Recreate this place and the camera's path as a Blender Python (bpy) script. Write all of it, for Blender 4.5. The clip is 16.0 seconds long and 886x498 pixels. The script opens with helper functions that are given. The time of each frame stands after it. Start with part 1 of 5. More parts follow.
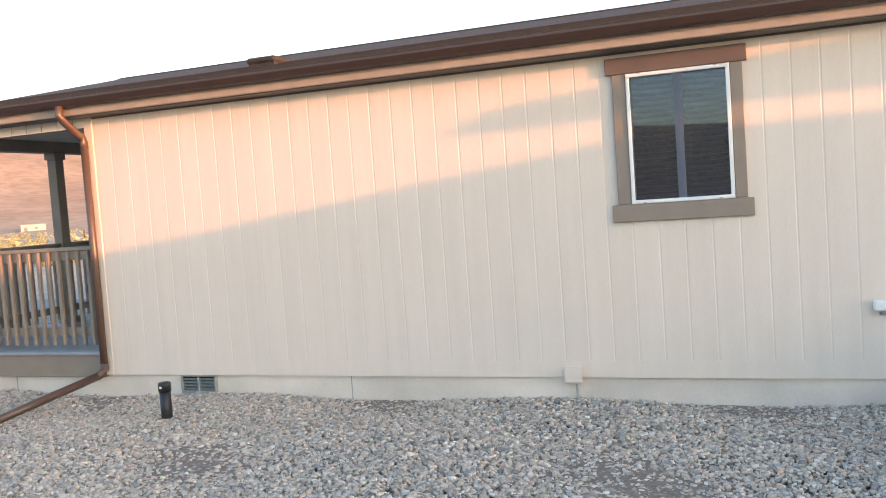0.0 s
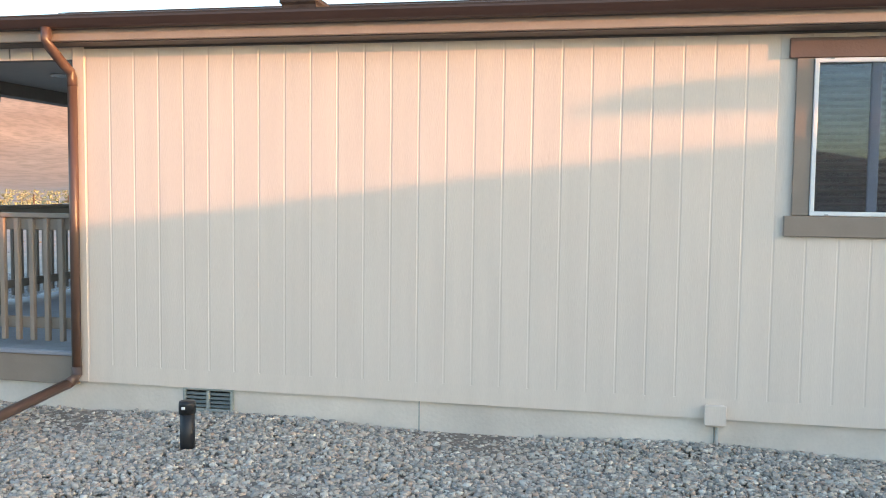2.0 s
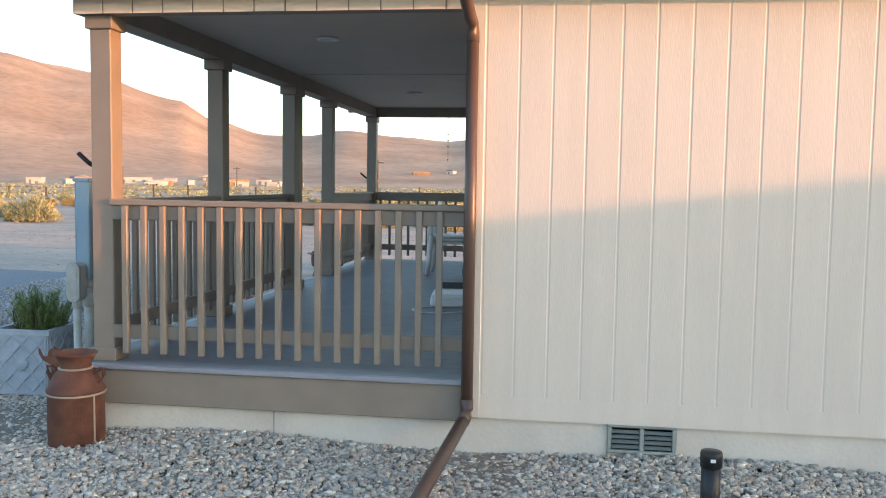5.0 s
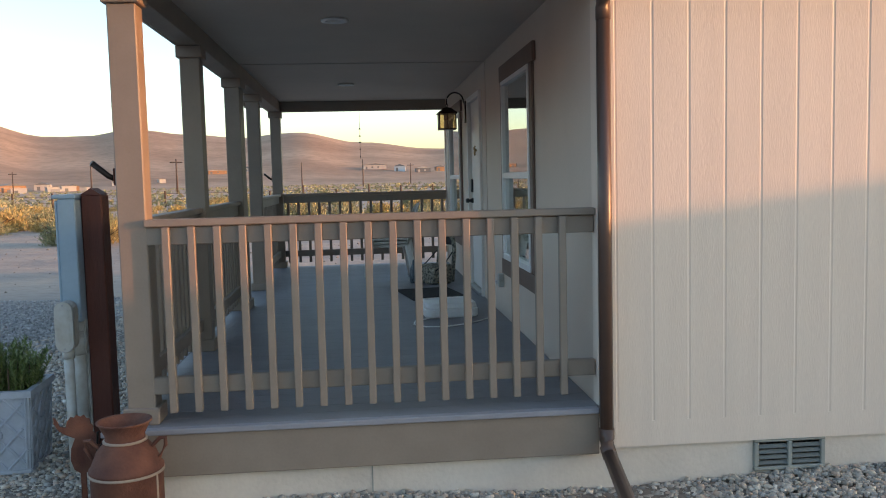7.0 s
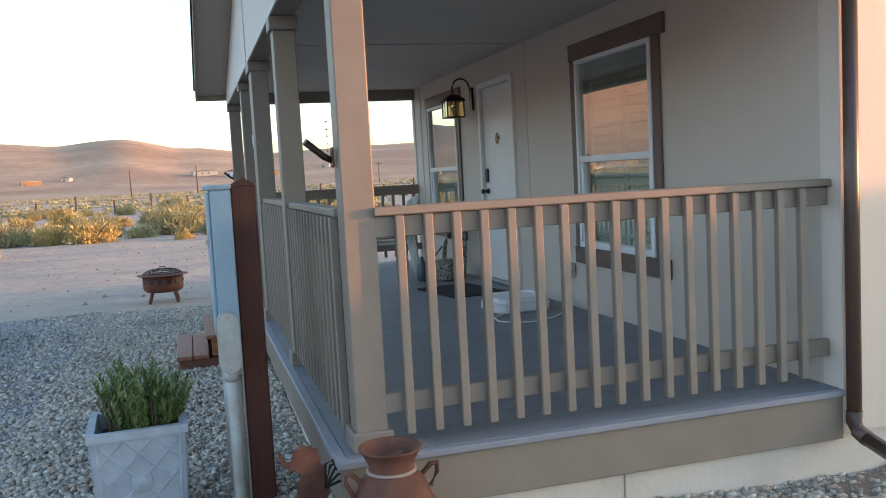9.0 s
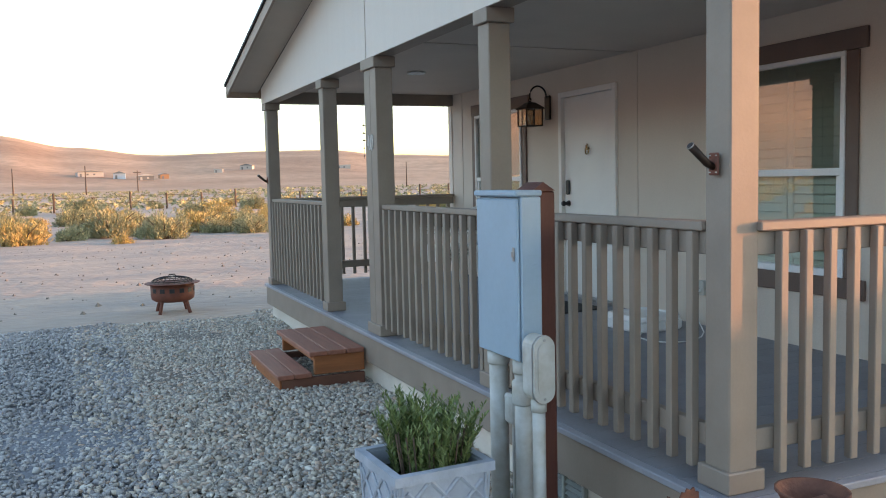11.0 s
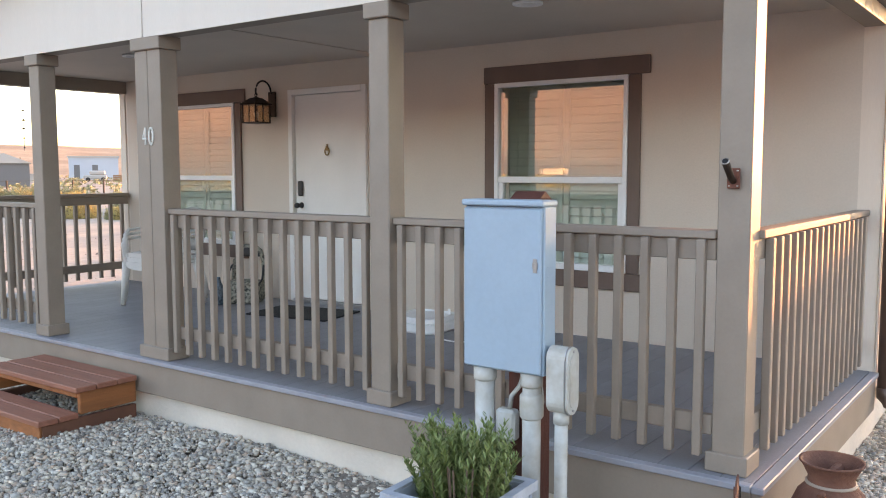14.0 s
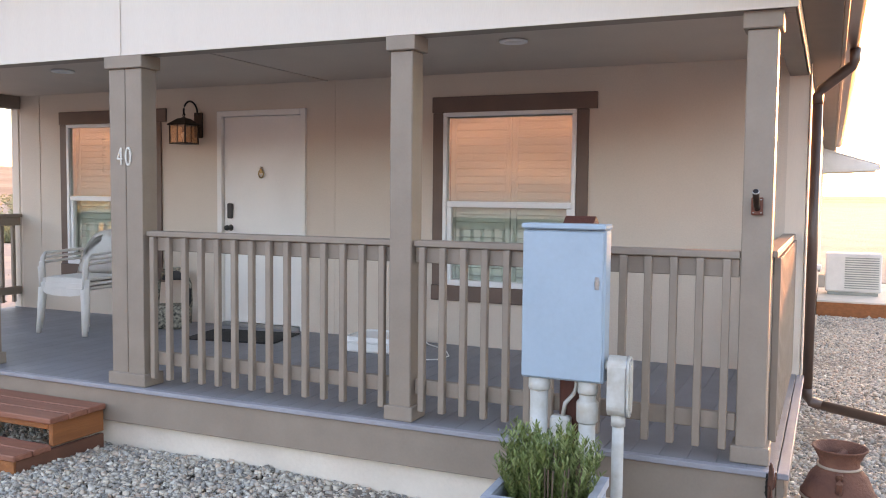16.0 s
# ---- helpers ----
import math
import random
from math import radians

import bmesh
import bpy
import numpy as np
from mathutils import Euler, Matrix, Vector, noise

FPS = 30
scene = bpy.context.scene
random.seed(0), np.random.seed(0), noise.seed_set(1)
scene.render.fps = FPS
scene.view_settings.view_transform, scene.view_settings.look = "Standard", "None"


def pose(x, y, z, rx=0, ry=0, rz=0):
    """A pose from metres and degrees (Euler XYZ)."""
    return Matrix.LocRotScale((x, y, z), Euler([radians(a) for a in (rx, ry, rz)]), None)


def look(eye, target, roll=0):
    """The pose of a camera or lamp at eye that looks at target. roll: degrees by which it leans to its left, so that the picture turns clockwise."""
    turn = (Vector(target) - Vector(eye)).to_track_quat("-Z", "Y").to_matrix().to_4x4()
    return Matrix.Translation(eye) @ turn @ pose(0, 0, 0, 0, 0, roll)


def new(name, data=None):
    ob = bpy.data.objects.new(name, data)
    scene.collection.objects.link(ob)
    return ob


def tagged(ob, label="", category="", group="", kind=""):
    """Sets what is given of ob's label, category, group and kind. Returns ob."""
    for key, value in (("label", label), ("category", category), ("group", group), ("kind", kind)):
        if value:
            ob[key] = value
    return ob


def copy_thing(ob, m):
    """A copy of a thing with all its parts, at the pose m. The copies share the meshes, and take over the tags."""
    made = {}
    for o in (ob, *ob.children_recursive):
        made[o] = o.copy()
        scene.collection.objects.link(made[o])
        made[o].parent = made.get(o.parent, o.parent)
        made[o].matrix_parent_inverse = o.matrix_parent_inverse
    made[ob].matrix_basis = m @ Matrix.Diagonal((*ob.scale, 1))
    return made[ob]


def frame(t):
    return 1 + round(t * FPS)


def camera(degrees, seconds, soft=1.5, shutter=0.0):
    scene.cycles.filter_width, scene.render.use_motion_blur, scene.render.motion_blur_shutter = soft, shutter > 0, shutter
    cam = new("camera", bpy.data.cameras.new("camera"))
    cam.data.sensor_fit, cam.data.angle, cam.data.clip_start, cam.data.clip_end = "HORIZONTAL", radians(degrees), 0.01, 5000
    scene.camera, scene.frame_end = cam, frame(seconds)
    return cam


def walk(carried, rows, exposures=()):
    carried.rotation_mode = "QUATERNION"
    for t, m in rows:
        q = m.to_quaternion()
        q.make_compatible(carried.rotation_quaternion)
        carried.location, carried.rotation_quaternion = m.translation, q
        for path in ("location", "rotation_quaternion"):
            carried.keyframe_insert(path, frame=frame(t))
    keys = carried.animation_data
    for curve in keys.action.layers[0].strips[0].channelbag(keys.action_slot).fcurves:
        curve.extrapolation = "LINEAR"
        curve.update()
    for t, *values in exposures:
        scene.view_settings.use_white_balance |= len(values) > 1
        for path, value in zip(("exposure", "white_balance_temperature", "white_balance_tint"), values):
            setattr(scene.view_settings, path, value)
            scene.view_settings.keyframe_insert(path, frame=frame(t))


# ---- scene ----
cam = camera(54.3, 16.0, soft=1.0)
PATH = [
    (0, (8.351, -6.73, 1.714), (7.657, -4.858, 1.599), -4.0),
    (0.5, (7.838, -6.516, 1.716), (7.262, -4.605, 1.583), -1.8),
    (1, (7.268, -6.287, 1.707), (6.803, -4.345, 1.589), -0.4),
    (1.5, (6.768, -6.085, 1.676), (6.373, -4.129, 1.545), 0.6),
    (2, (6.212, -5.843, 1.702), (5.828, -3.884, 1.568), 0.7),
    (2.5, (5.68, -5.711, 1.685), (5.306, -3.751, 1.553), 0.7),
    (3, (5.081, -5.561, 1.647), (4.717, -3.598, 1.529), 1.2),
    (3.5, (4.479, -5.446, 1.616), (4.174, -3.48, 1.41), 1.7),
    (4, (3.915, -5.296, 1.628), (3.591, -3.331, 1.443), 0.5),
    (4.5, (3.341, -5.2, 1.61), (3.024, -3.231, 1.464), 0.7),
    (7, (1.051, -4.369, 1.669), (1.231, -2.384, 1.505), -1.4),
    (7.5, (0.568, -4.18, 1.654), (0.894, -2.215, 1.482), -2.5),
    (8, (0.111, -4.03, 1.653), (0.554, -2.088, 1.469), -2.4),
    (8.5, (-0.294, -3.744, 1.633), (0.193, -1.814, 1.435), -4.2),
    (9, (-0.785, -3.509, 1.623), (-0.233, -1.594, 1.449), -3.1),
    (9.5, (-1.177, -3.243, 1.604), (-0.635, -1.325, 1.436), -3.3),
    (10.2, (-1.795, -2.884, 1.633), (-1.214, -0.979, 1.458), -3.0),
    (12.5, (-3.248, -1.641, 1.722), (-2.007, -0.078, 1.608), 0.4),
    (13, (-3.405, -1.382, 1.696), (-2.093, 0.121, 1.546), -0.8),
    (13.5, (-3.599, -1.154, 1.713), (-2.182, 0.245, 1.518), -1.7),
    (14, (-3.821, -1.003, 1.751), (-2.215, 0.175, 1.57), -0.1),
    (14.5, (-4.001, -0.744, 1.725), (-2.397, 0.439, 1.568), -1.5),
    (15, (-4.216, -0.536, 1.733), (-2.604, 0.64, 1.595), -1.2),
    (15.5, (-4.502, -0.376, 1.759), (-2.806, 0.674, 1.614), 0.6),
    (16, (-4.618, -0.171, 1.757), (-2.796, 0.646, 1.631), 0.6),
]
EXPOSURES = [(0, 2.98, 8300, 19), (0.5, 2.5, 8100, 18), (1, 2.88, 8000, 18), (1.5, 2.86, 7800, 14), (3.5, 3.03, 7500, 12), (4.5, 2.94, 7550, 12), (7, 2.27, 7900, 16), (8, 2.42, 7900, 17), (8.5, 2.5, 7850, 17), (9.5, 2.88, 7900, 15), (10, 2.78, 8000, 15), (12.5, 3.24, 9200, 25), (13.5, 3.33, 9400, 24), (14, 3.58, 9900, 28), (14.5, 3.38, 9300, 22), (16, 3.64, 10000, 33)]
walk(cam, [(t, look(e, g, r)) for t, e, g, r in PATH], EXPOSURES)

# ---- world, sun, exposure ----
SUN_EL, SUN_AZ = radians(5.0), radians(103.5)
world = bpy.data.worlds.new("sky")
scene.world = world
world.use_nodes = True
wt = world.node_tree
sky = wt.nodes.new("ShaderNodeTexSky")
sky.sky_type = "NISHITA"
sky.sun_disc = False
sky.altitude = 1400
sky.sun_elevation, sky.sun_rotation = SUN_EL, SUN_AZ
sky.air_density, sky.dust_density, sky.ozone_density = 1.0, 3.0, 2.0
wt.links.new(sky.outputs[0], wt.nodes["Background"].inputs[0])
wt.nodes["Background"].inputs[1].default_value = 0.15
SUN_DIR = Vector((math.sin(SUN_AZ) * math.cos(SUN_EL), math.cos(SUN_AZ) * math.cos(SUN_EL), math.sin(SUN_EL)))
sun = new("sun", bpy.data.lights.new("sun", "SUN"))
sun.data.energy, sun.data.angle, sun.data.color = 0.92, radians(0.25), (1.0, 0.44, 0.20)
sun.matrix_world = look(SUN_DIR * 50, (0, 0, 0))


# ---- materials ----
def mat(name, rgb, rough=0.6, metal=0.0, var=0.12, scale=6.0, bump=0.15, bscale=60.0, rgb2=None, vary=0.0, stretch=(1, 1, 1), spec=0.5, grain=0.12):
    """A painted or raw surface: two scales of colour variation, fine bump, and a per-object shift."""
    m = bpy.data.materials.new(name)
    m.use_nodes = True
    nt = m.node_tree
    b = nt.nodes["Principled BSDF"]
    b.inputs["Roughness"].default_value, b.inputs["Metallic"].default_value = rough, metal
    b.inputs["Specular IOR Level"].default_value = spec
    tc = nt.nodes.new("ShaderNodeTexCoord")
    mp = nt.nodes.new("ShaderNodeMapping")
    mp.inputs["Scale"].default_value = stretch
    geo = nt.nodes.new("ShaderNodeNewGeometry")
    nt.links.new(geo.outputs["Position"], mp.inputs["Vector"])
    n1 = nt.nodes.new("ShaderNodeTexNoise")
    n1.inputs["Scale"].default_value, n1.inputs["Detail"].default_value = scale, 6
    n2 = nt.nodes.new("ShaderNodeTexNoise")
    n2.inputs["Scale"].default_value, n2.inputs["Detail"].default_value = bscale, 4
    for n in (n1, n2):
        nt.links.new(mp.outputs[0], n.inputs["Vector"])
    ramp = nt.nodes.new("ShaderNodeMapRange")
    ramp.inputs["From Min"].default_value, ramp.inputs["From Max"].default_value = 0.3, 0.7
    nt.links.new(n1.outputs[0], ramp.inputs["Value"])
    mix = nt.nodes.new("ShaderNodeMix")
    mix.data_type = "RGBA"
    c2 = rgb2 or tuple(c * (1 - 2 * var) for c in rgb)
    mix.inputs["A"].default_value, mix.inputs["B"].default_value = (*rgb, 1), (*c2, 1)
    nt.links.new(ramp.outputs[0], mix.inputs["Factor"])
    hsv = nt.nodes.new("ShaderNodeHueSaturation")
    nt.links.new(mix.outputs["Result"], hsv.inputs["Color"])
    m1 = nt.nodes.new("ShaderNodeMath")
    m1.operation = "MULTIPLY_ADD"
    m1.inputs[1].default_value, m1.inputs[2].default_value = grain, 1 - grain / 2
    nt.links.new(n2.outputs[0], m1.inputs[0])
    last = m1
    if vary:
        oi = nt.nodes.new("ShaderNodeObjectInfo")
        m2 = nt.nodes.new("ShaderNodeMath")
        m2.operation = "MULTIPLY_ADD"
        m2.inputs[1].default_value, m2.inputs[2].default_value = vary, 1 - vary / 2
        nt.links.new(oi.outputs["Random"], m2.inputs[0])
        m3 = nt.nodes.new("ShaderNodeMath")
        m3.operation = "MULTIPLY"
        nt.links.new(m1.outputs[0], m3.inputs[0])
        nt.links.new(m2.outputs[0], m3.inputs[1])
        last = m3
    nt.links.new(last.outputs[0], hsv.inputs["Value"])
    nt.links.new(hsv.outputs[0], b.inputs["Base Color"])
    if bump:
        bp = nt.nodes.new("ShaderNodeBump")
        bp.inputs["Strength"].default_value, bp.inputs["Distance"].default_value = bump, 0.01
        nt.links.new(n2.outputs[0], bp.inputs["Height"])
        nt.links.new(bp.outputs[0], b.inputs["Normal"])
    return m


def island_mat(name, cols, rough=0.8):
    """Pieces in one mesh, each of its own colour out of a short ramp."""
    m = mat(name, cols[0], rough, bump=0.2, bscale=150)
    nt = m.node_tree
    geo = nt.nodes.new("ShaderNodeNewGeometry")
    rp = nt.nodes.new("ShaderNodeValToRGB")
    e = rp.color_ramp.elements
    for i, c in enumerate(cols):
        p = i / (len(cols) - 1)
        el = e[0] if i == 0 else (e[1] if i == 1 else e.new(p))
        el.position = p
        el.color = (*c, 1)
    nt.links.new(geo.outputs["Random Per Island"], rp.inputs[0])
    h = [n for n in nt.nodes if n.type == "HUE_SAT"][0]
    nt.links.new(rp.outputs[0], h.inputs["Color"])
    return m


def glass_mat(name, tint, share, rough=0.0):
    m = bpy.data.materials.new(name)
    m.use_nodes = True
    nt = m.node_tree
    nt.nodes.remove(nt.nodes["Principled BSDF"])
    tr, gl, mx = nt.nodes.new("ShaderNodeBsdfTransparent"), nt.nodes.new("ShaderNodeBsdfGlossy"), nt.nodes.new("ShaderNodeMixShader")
    tr.inputs[0].default_value = (*tint, 1)
    gl.inputs["Roughness"].default_value = rough
    fc = nt.nodes.new("ShaderNodeLayerWeight")
    lw = nt.nodes.new("ShaderNodeMath")
    lw.operation = "POWER"
    lw.inputs[1].default_value = 4.0
    nt.links.new(fc.outputs["Facing"], lw.inputs[0])
    ad = nt.nodes.new("ShaderNodeMath")
    ad.inputs[1].default_value = share
    nt.links.new(lw.outputs[0], ad.inputs[0])
    nt.links.new(ad.outputs[0], mx.inputs[0])
    nt.links.new(tr.outputs[0], mx.inputs[1])
    nt.links.new(gl.outputs[0], mx.inputs[2])
    nt.links.new(mx.outputs[0], nt.nodes["Material Output"].inputs[0])
    return m


M_SIDING = mat("siding_paint", (0.76, 0.645, 0.55), 0.65, var=0.03, scale=1.5, bump=0.16, bscale=45, stretch=(6, 6, 0.5), vary=0.03)
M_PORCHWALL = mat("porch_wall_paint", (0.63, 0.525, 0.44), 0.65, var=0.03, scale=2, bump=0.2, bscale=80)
M_GABLE = mat("gable_paint", (0.70, 0.62, 0.55), 0.65, var=0.012, scale=2, bump=0.10, bscale=40, stretch=(6, 6, 0.5))
M_TRIM = mat("taupe_trim_paint", (0.285, 0.222, 0.178), 0.55, var=0.07, scale=5, bump=0.05, bscale=70)
M_DARKTRIM = mat("brown_trim_paint", (0.16, 0.10, 0.078), 0.55, var=0.08, scale=5, bump=0.2, bscale=60)
# trim taupe darkened, so the eave's shade sits in the colour
M_EAVE_SHADE = mat("eave_shade_taupe", (0.15, 0.12, 0.10), 0.65, var=0.06, scale=4, bump=0.05, bscale=60)
M_FASCIA = mat("fascia_paint", (0.40, 0.30, 0.235), 0.6, var=0.06, scale=4, bump=0.15, bscale=50)
M_SOFFIT = mat("soffit_paint", (0.50, 0.42, 0.35), 0.7, var=0.05, scale=3, bump=0.1, bscale=60)
M_CEIL = mat("porch_ceiling_paint", (0.56, 0.48, 0.42), 0.7, var=0.04, scale=2, bump=0.1, bscale=60)
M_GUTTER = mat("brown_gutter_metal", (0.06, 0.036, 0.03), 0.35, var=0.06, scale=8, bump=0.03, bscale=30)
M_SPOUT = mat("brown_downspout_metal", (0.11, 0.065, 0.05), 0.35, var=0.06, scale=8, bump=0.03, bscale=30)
M_DECK = mat("grey_deck_paint", (0.22, 0.22, 0.24), 0.55, var=0.08, scale=4, bump=0.2, bscale=90, vary=0.08)
M_DECKEDGE = mat("deck_nosing_paint", (0.30, 0.30, 0.33), 0.5, var=0.08, scale=6, bump=0.1)
M_CONC = mat("foundation_concrete", (0.76, 0.67, 0.58), 0.85, var=0.12, scale=1.6, bump=0.3, bscale=40)
M_SHINGLE = mat("roof_shingle", (0.05, 0.04, 0.037), 0.9, var=0.2, scale=9, bump=0.6, bscale=120)
M_WHITE = mat("white_vinyl", (0.80, 0.80, 0.79), 0.4, var=0.03, scale=5, bump=0.03)
M_DOOR = mat("white_door_paint", (0.78, 0.75, 0.71), 0.45, var=0.03, scale=3, bump=0.08, bscale=120)
M_PLASTIC = mat("white_resin", (0.75, 0.72, 0.68), 0.45, var=0.05, scale=6, bump=0.03)
M_SHUTTER = mat("shutter_white", (0.62, 0.66, 0.60), 0.5, var=0.03)
M_GLASS = glass_mat("window_glass", (0.86, 0.90, 0.87), 0.30)
M_GLASS_LOW = glass_mat("screened_lower_glass", (0.90, 0.93, 0.90), 0.13)
M_SCREEN = glass_mat("solar_screen", (0.62, 0.64, 0.69), 0.02, 0.25)
# near-black that stands for the darkness of unlit rooms and gaps
M_DARK = mat("unlit_space_black", (0.04, 0.045, 0.05), 0.9)
M_BLACK = mat("black_plastic", (0.018, 0.018, 0.02), 0.45, var=0.1)
M_IRON = mat("black_iron", (0.03, 0.025, 0.022), 0.5, metal=0.6, var=0.15, scale=20)
M_BRONZE = mat("lantern_bronze", (0.045, 0.026, 0.018), 0.45, metal=0.6, var=0.15, scale=20)
M_AMBER = glass_mat("lantern_glass", (0.90, 0.80, 0.66), 0.12, 0.2)
M_PANEL = mat("grey_enamel_steel", (0.30, 0.415, 0.50), 0.45, var=0.04, scale=4, bump=0.05, bscale=40)
M_CONDUIT = mat("grey_conduit", (0.52, 0.53, 0.51), 0.5, var=0.12, scale=14, bump=0.1, rgb2=(0.40, 0.37, 0.32))
M_POSTWOOD = mat("red_brown_stain", (0.12, 0.030, 0.018), 0.6, var=0.15, scale=4, bump=0.4, bscale=30, stretch=(8, 8, 0.6))
M_STEP = mat("redwood_stain", (0.36, 0.13, 0.082), 0.6, var=0.12, scale=4, bump=0.4, bscale=25, stretch=(8, 0.8, 8), vary=0.15)
M_STEPSIDE = mat("orange_cedar_stain", (0.42, 0.135, 0.045), 0.6, var=0.15, scale=4, bump=0.4, bscale=25, stretch=(0.8, 4, 8))
M_STEPBASE = mat("dark_weathered_stain", (0.20, 0.075, 0.045), 0.7, var=0.15, scale=4, bump=0.4, bscale=25)
M_RUST = mat("rusted_steel", (0.20, 0.078, 0.048), 0.85, var=0.2, scale=9, bump=0.5, bscale=70, rgb2=(0.10, 0.035, 0.025))
M_RUSTBROWN = mat("rust_red_enamel", (0.20, 0.055, 0.030), 0.7, var=0.2, scale=7, bump=0.3, bscale=60, rgb2=(0.11, 0.035, 0.022))
M_PLANTER = mat("pale_blue_grey_resin", (0.42, 0.46, 0.52), 0.7, var=0.12, scale=10, bump=0.2, bscale=60)
M_SOIL = mat("potting_soil", (0.03, 0.022, 0.016), 0.95, bump=0.8, bscale=40)
M_HERB = island_mat("rosemary_leaves", ((0.09, 0.14, 0.04), (0.16, 0.22, 0.06), (0.26, 0.30, 0.13)), 0.6)
M_STONE = island_mat("river_gravel", ((0.49, 0.41, 0.33), (0.62, 0.53, 0.43), (0.34, 0.30, 0.26), (0.72, 0.64, 0.54), (0.58, 0.41, 0.31), (0.46, 0.44, 0.40), (0.22, 0.20, 0.18), (0.78, 0.72, 0.63)))
M_CRUSH = island_mat("crushed_grey_gravel", ((0.32, 0.31, 0.30), (0.42, 0.40, 0.39), (0.53, 0.50, 0.47), (0.25, 0.24, 0.24)))
M_SAGE = island_mat("sagebrush_leaves", ((0.27, 0.27, 0.15), (0.37, 0.35, 0.19), (0.24, 0.26, 0.15), (0.42, 0.35, 0.18), (0.32, 0.33, 0.21)), 0.8)
M_SAGE2 = island_mat("rabbitbrush_leaves", ((0.46, 0.34, 0.13), (0.58, 0.43, 0.16), (0.36, 0.31, 0.14), (0.52, 0.34, 0.15)), 0.8)
M_POLE = mat("weathered_pole_wood", (0.13, 0.085, 0.06), 0.85, var=0.15, scale=3)
M_FARWHITE = mat("far_white_metal", (0.45, 0.43, 0.41), 0.6, var=0.05, scale=0.2, bump=0)
M_FARGREY = mat("far_grey_metal", (0.16, 0.165, 0.17), 0.6, var=0.05, scale=0.2, bump=0)
M_FARTAN = mat("far_tan_paint", (0.36, 0.20, 0.11), 0.7, var=0.05, scale=0.2, bump=0)
M_FARBLUE = mat("far_pale_blue_metal", (0.45, 0.52, 0.60), 0.5, var=0.05, scale=0.2, bump=0)
M_CREAM = mat("cream_number_paint", (0.75, 0.72, 0.66), 0.5, bump=0)
M_BRASS = mat("aged_brass", (0.35, 0.24, 0.12), 0.35, metal=0.9, bump=0)
M_CHROME = mat("dull_steel", (0.45, 0.45, 0.45), 0.35, metal=0.9, bump=0)
M_BROWNMAT = mat("black_doormat", (0.022, 0.02, 0.02), 0.95, bump=0.8, bscale=200)
M_LOUVRE = mat("vent_louvre_dark", (0.15, 0.17, 0.16), 0.5, var=0.08, bump=0.05)
M_VENT = mat("vent_louver_metal", (0.32, 0.34, 0.31), 0.5, var=0.08, bump=0.05)


def ground_mat():
    """Dirt near and far: pale playa sand with pinkish sunlit patches painted over grey, warm scrub further out, darker
    scrub dots on the hills.
    """
    m = mat("desert_ground", (0.48, 0.365, 0.285), 0.95, var=0.1, scale=0.42, bump=1.0, bscale=5, rgb2=(0.30, 0.265, 0.235), grain=0.4, stretch=(0.7, 1.5, 1))
    nt = m.node_tree
    geo = nt.nodes.new("ShaderNodeNewGeometry")
    h = [n for n in nt.nodes if n.type == "HUE_SAT"][0]
    src = h.inputs["Color"].links[0].from_socket
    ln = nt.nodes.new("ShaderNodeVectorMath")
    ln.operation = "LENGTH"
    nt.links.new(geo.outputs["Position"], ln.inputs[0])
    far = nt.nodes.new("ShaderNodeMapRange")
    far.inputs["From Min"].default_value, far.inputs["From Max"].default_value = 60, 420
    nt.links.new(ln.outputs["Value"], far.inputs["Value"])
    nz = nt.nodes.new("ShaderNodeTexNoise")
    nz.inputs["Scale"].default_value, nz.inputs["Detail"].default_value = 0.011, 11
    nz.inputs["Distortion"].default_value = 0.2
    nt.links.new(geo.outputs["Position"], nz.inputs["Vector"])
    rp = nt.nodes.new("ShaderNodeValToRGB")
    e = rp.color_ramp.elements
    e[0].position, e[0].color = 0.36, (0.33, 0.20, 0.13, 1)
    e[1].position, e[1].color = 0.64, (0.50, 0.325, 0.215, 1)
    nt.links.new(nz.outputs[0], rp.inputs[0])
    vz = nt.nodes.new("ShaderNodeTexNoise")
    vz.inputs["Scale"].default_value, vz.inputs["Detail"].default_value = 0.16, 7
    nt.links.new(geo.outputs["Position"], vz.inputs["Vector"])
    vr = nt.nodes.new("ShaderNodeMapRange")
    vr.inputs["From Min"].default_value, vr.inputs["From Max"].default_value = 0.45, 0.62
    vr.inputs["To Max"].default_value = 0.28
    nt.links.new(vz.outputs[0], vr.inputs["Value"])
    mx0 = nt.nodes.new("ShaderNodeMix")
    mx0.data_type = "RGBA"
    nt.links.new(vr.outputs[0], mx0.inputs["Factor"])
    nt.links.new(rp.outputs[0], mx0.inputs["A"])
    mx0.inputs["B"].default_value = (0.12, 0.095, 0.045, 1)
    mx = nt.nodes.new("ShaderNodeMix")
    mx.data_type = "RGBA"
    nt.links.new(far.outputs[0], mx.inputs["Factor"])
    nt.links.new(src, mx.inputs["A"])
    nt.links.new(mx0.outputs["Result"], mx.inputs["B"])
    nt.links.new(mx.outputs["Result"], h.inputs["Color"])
    return m


M_GROUND = ground_mat()
[n for n in M_GROUND.node_tree.nodes if n.type == "BUMP"][0].inputs["Distance"].default_value = 0.06


# ---- builders ----
def mesh_of(name, bm, material, smooth=False):
    me = bpy.data.meshes.new(name)
    bm.to_mesh(me)
    bm.free()
    me.materials.append(material)
    if smooth:
        for p in me.polygons:
            p.use_smooth = True
    return me


def part(name, bm, material, parent=None, label="", smooth=False):
    ob = new(name, mesh_of(name, bm, material, smooth))
    if parent:
        ob.parent = parent
    return tagged(ob, label)


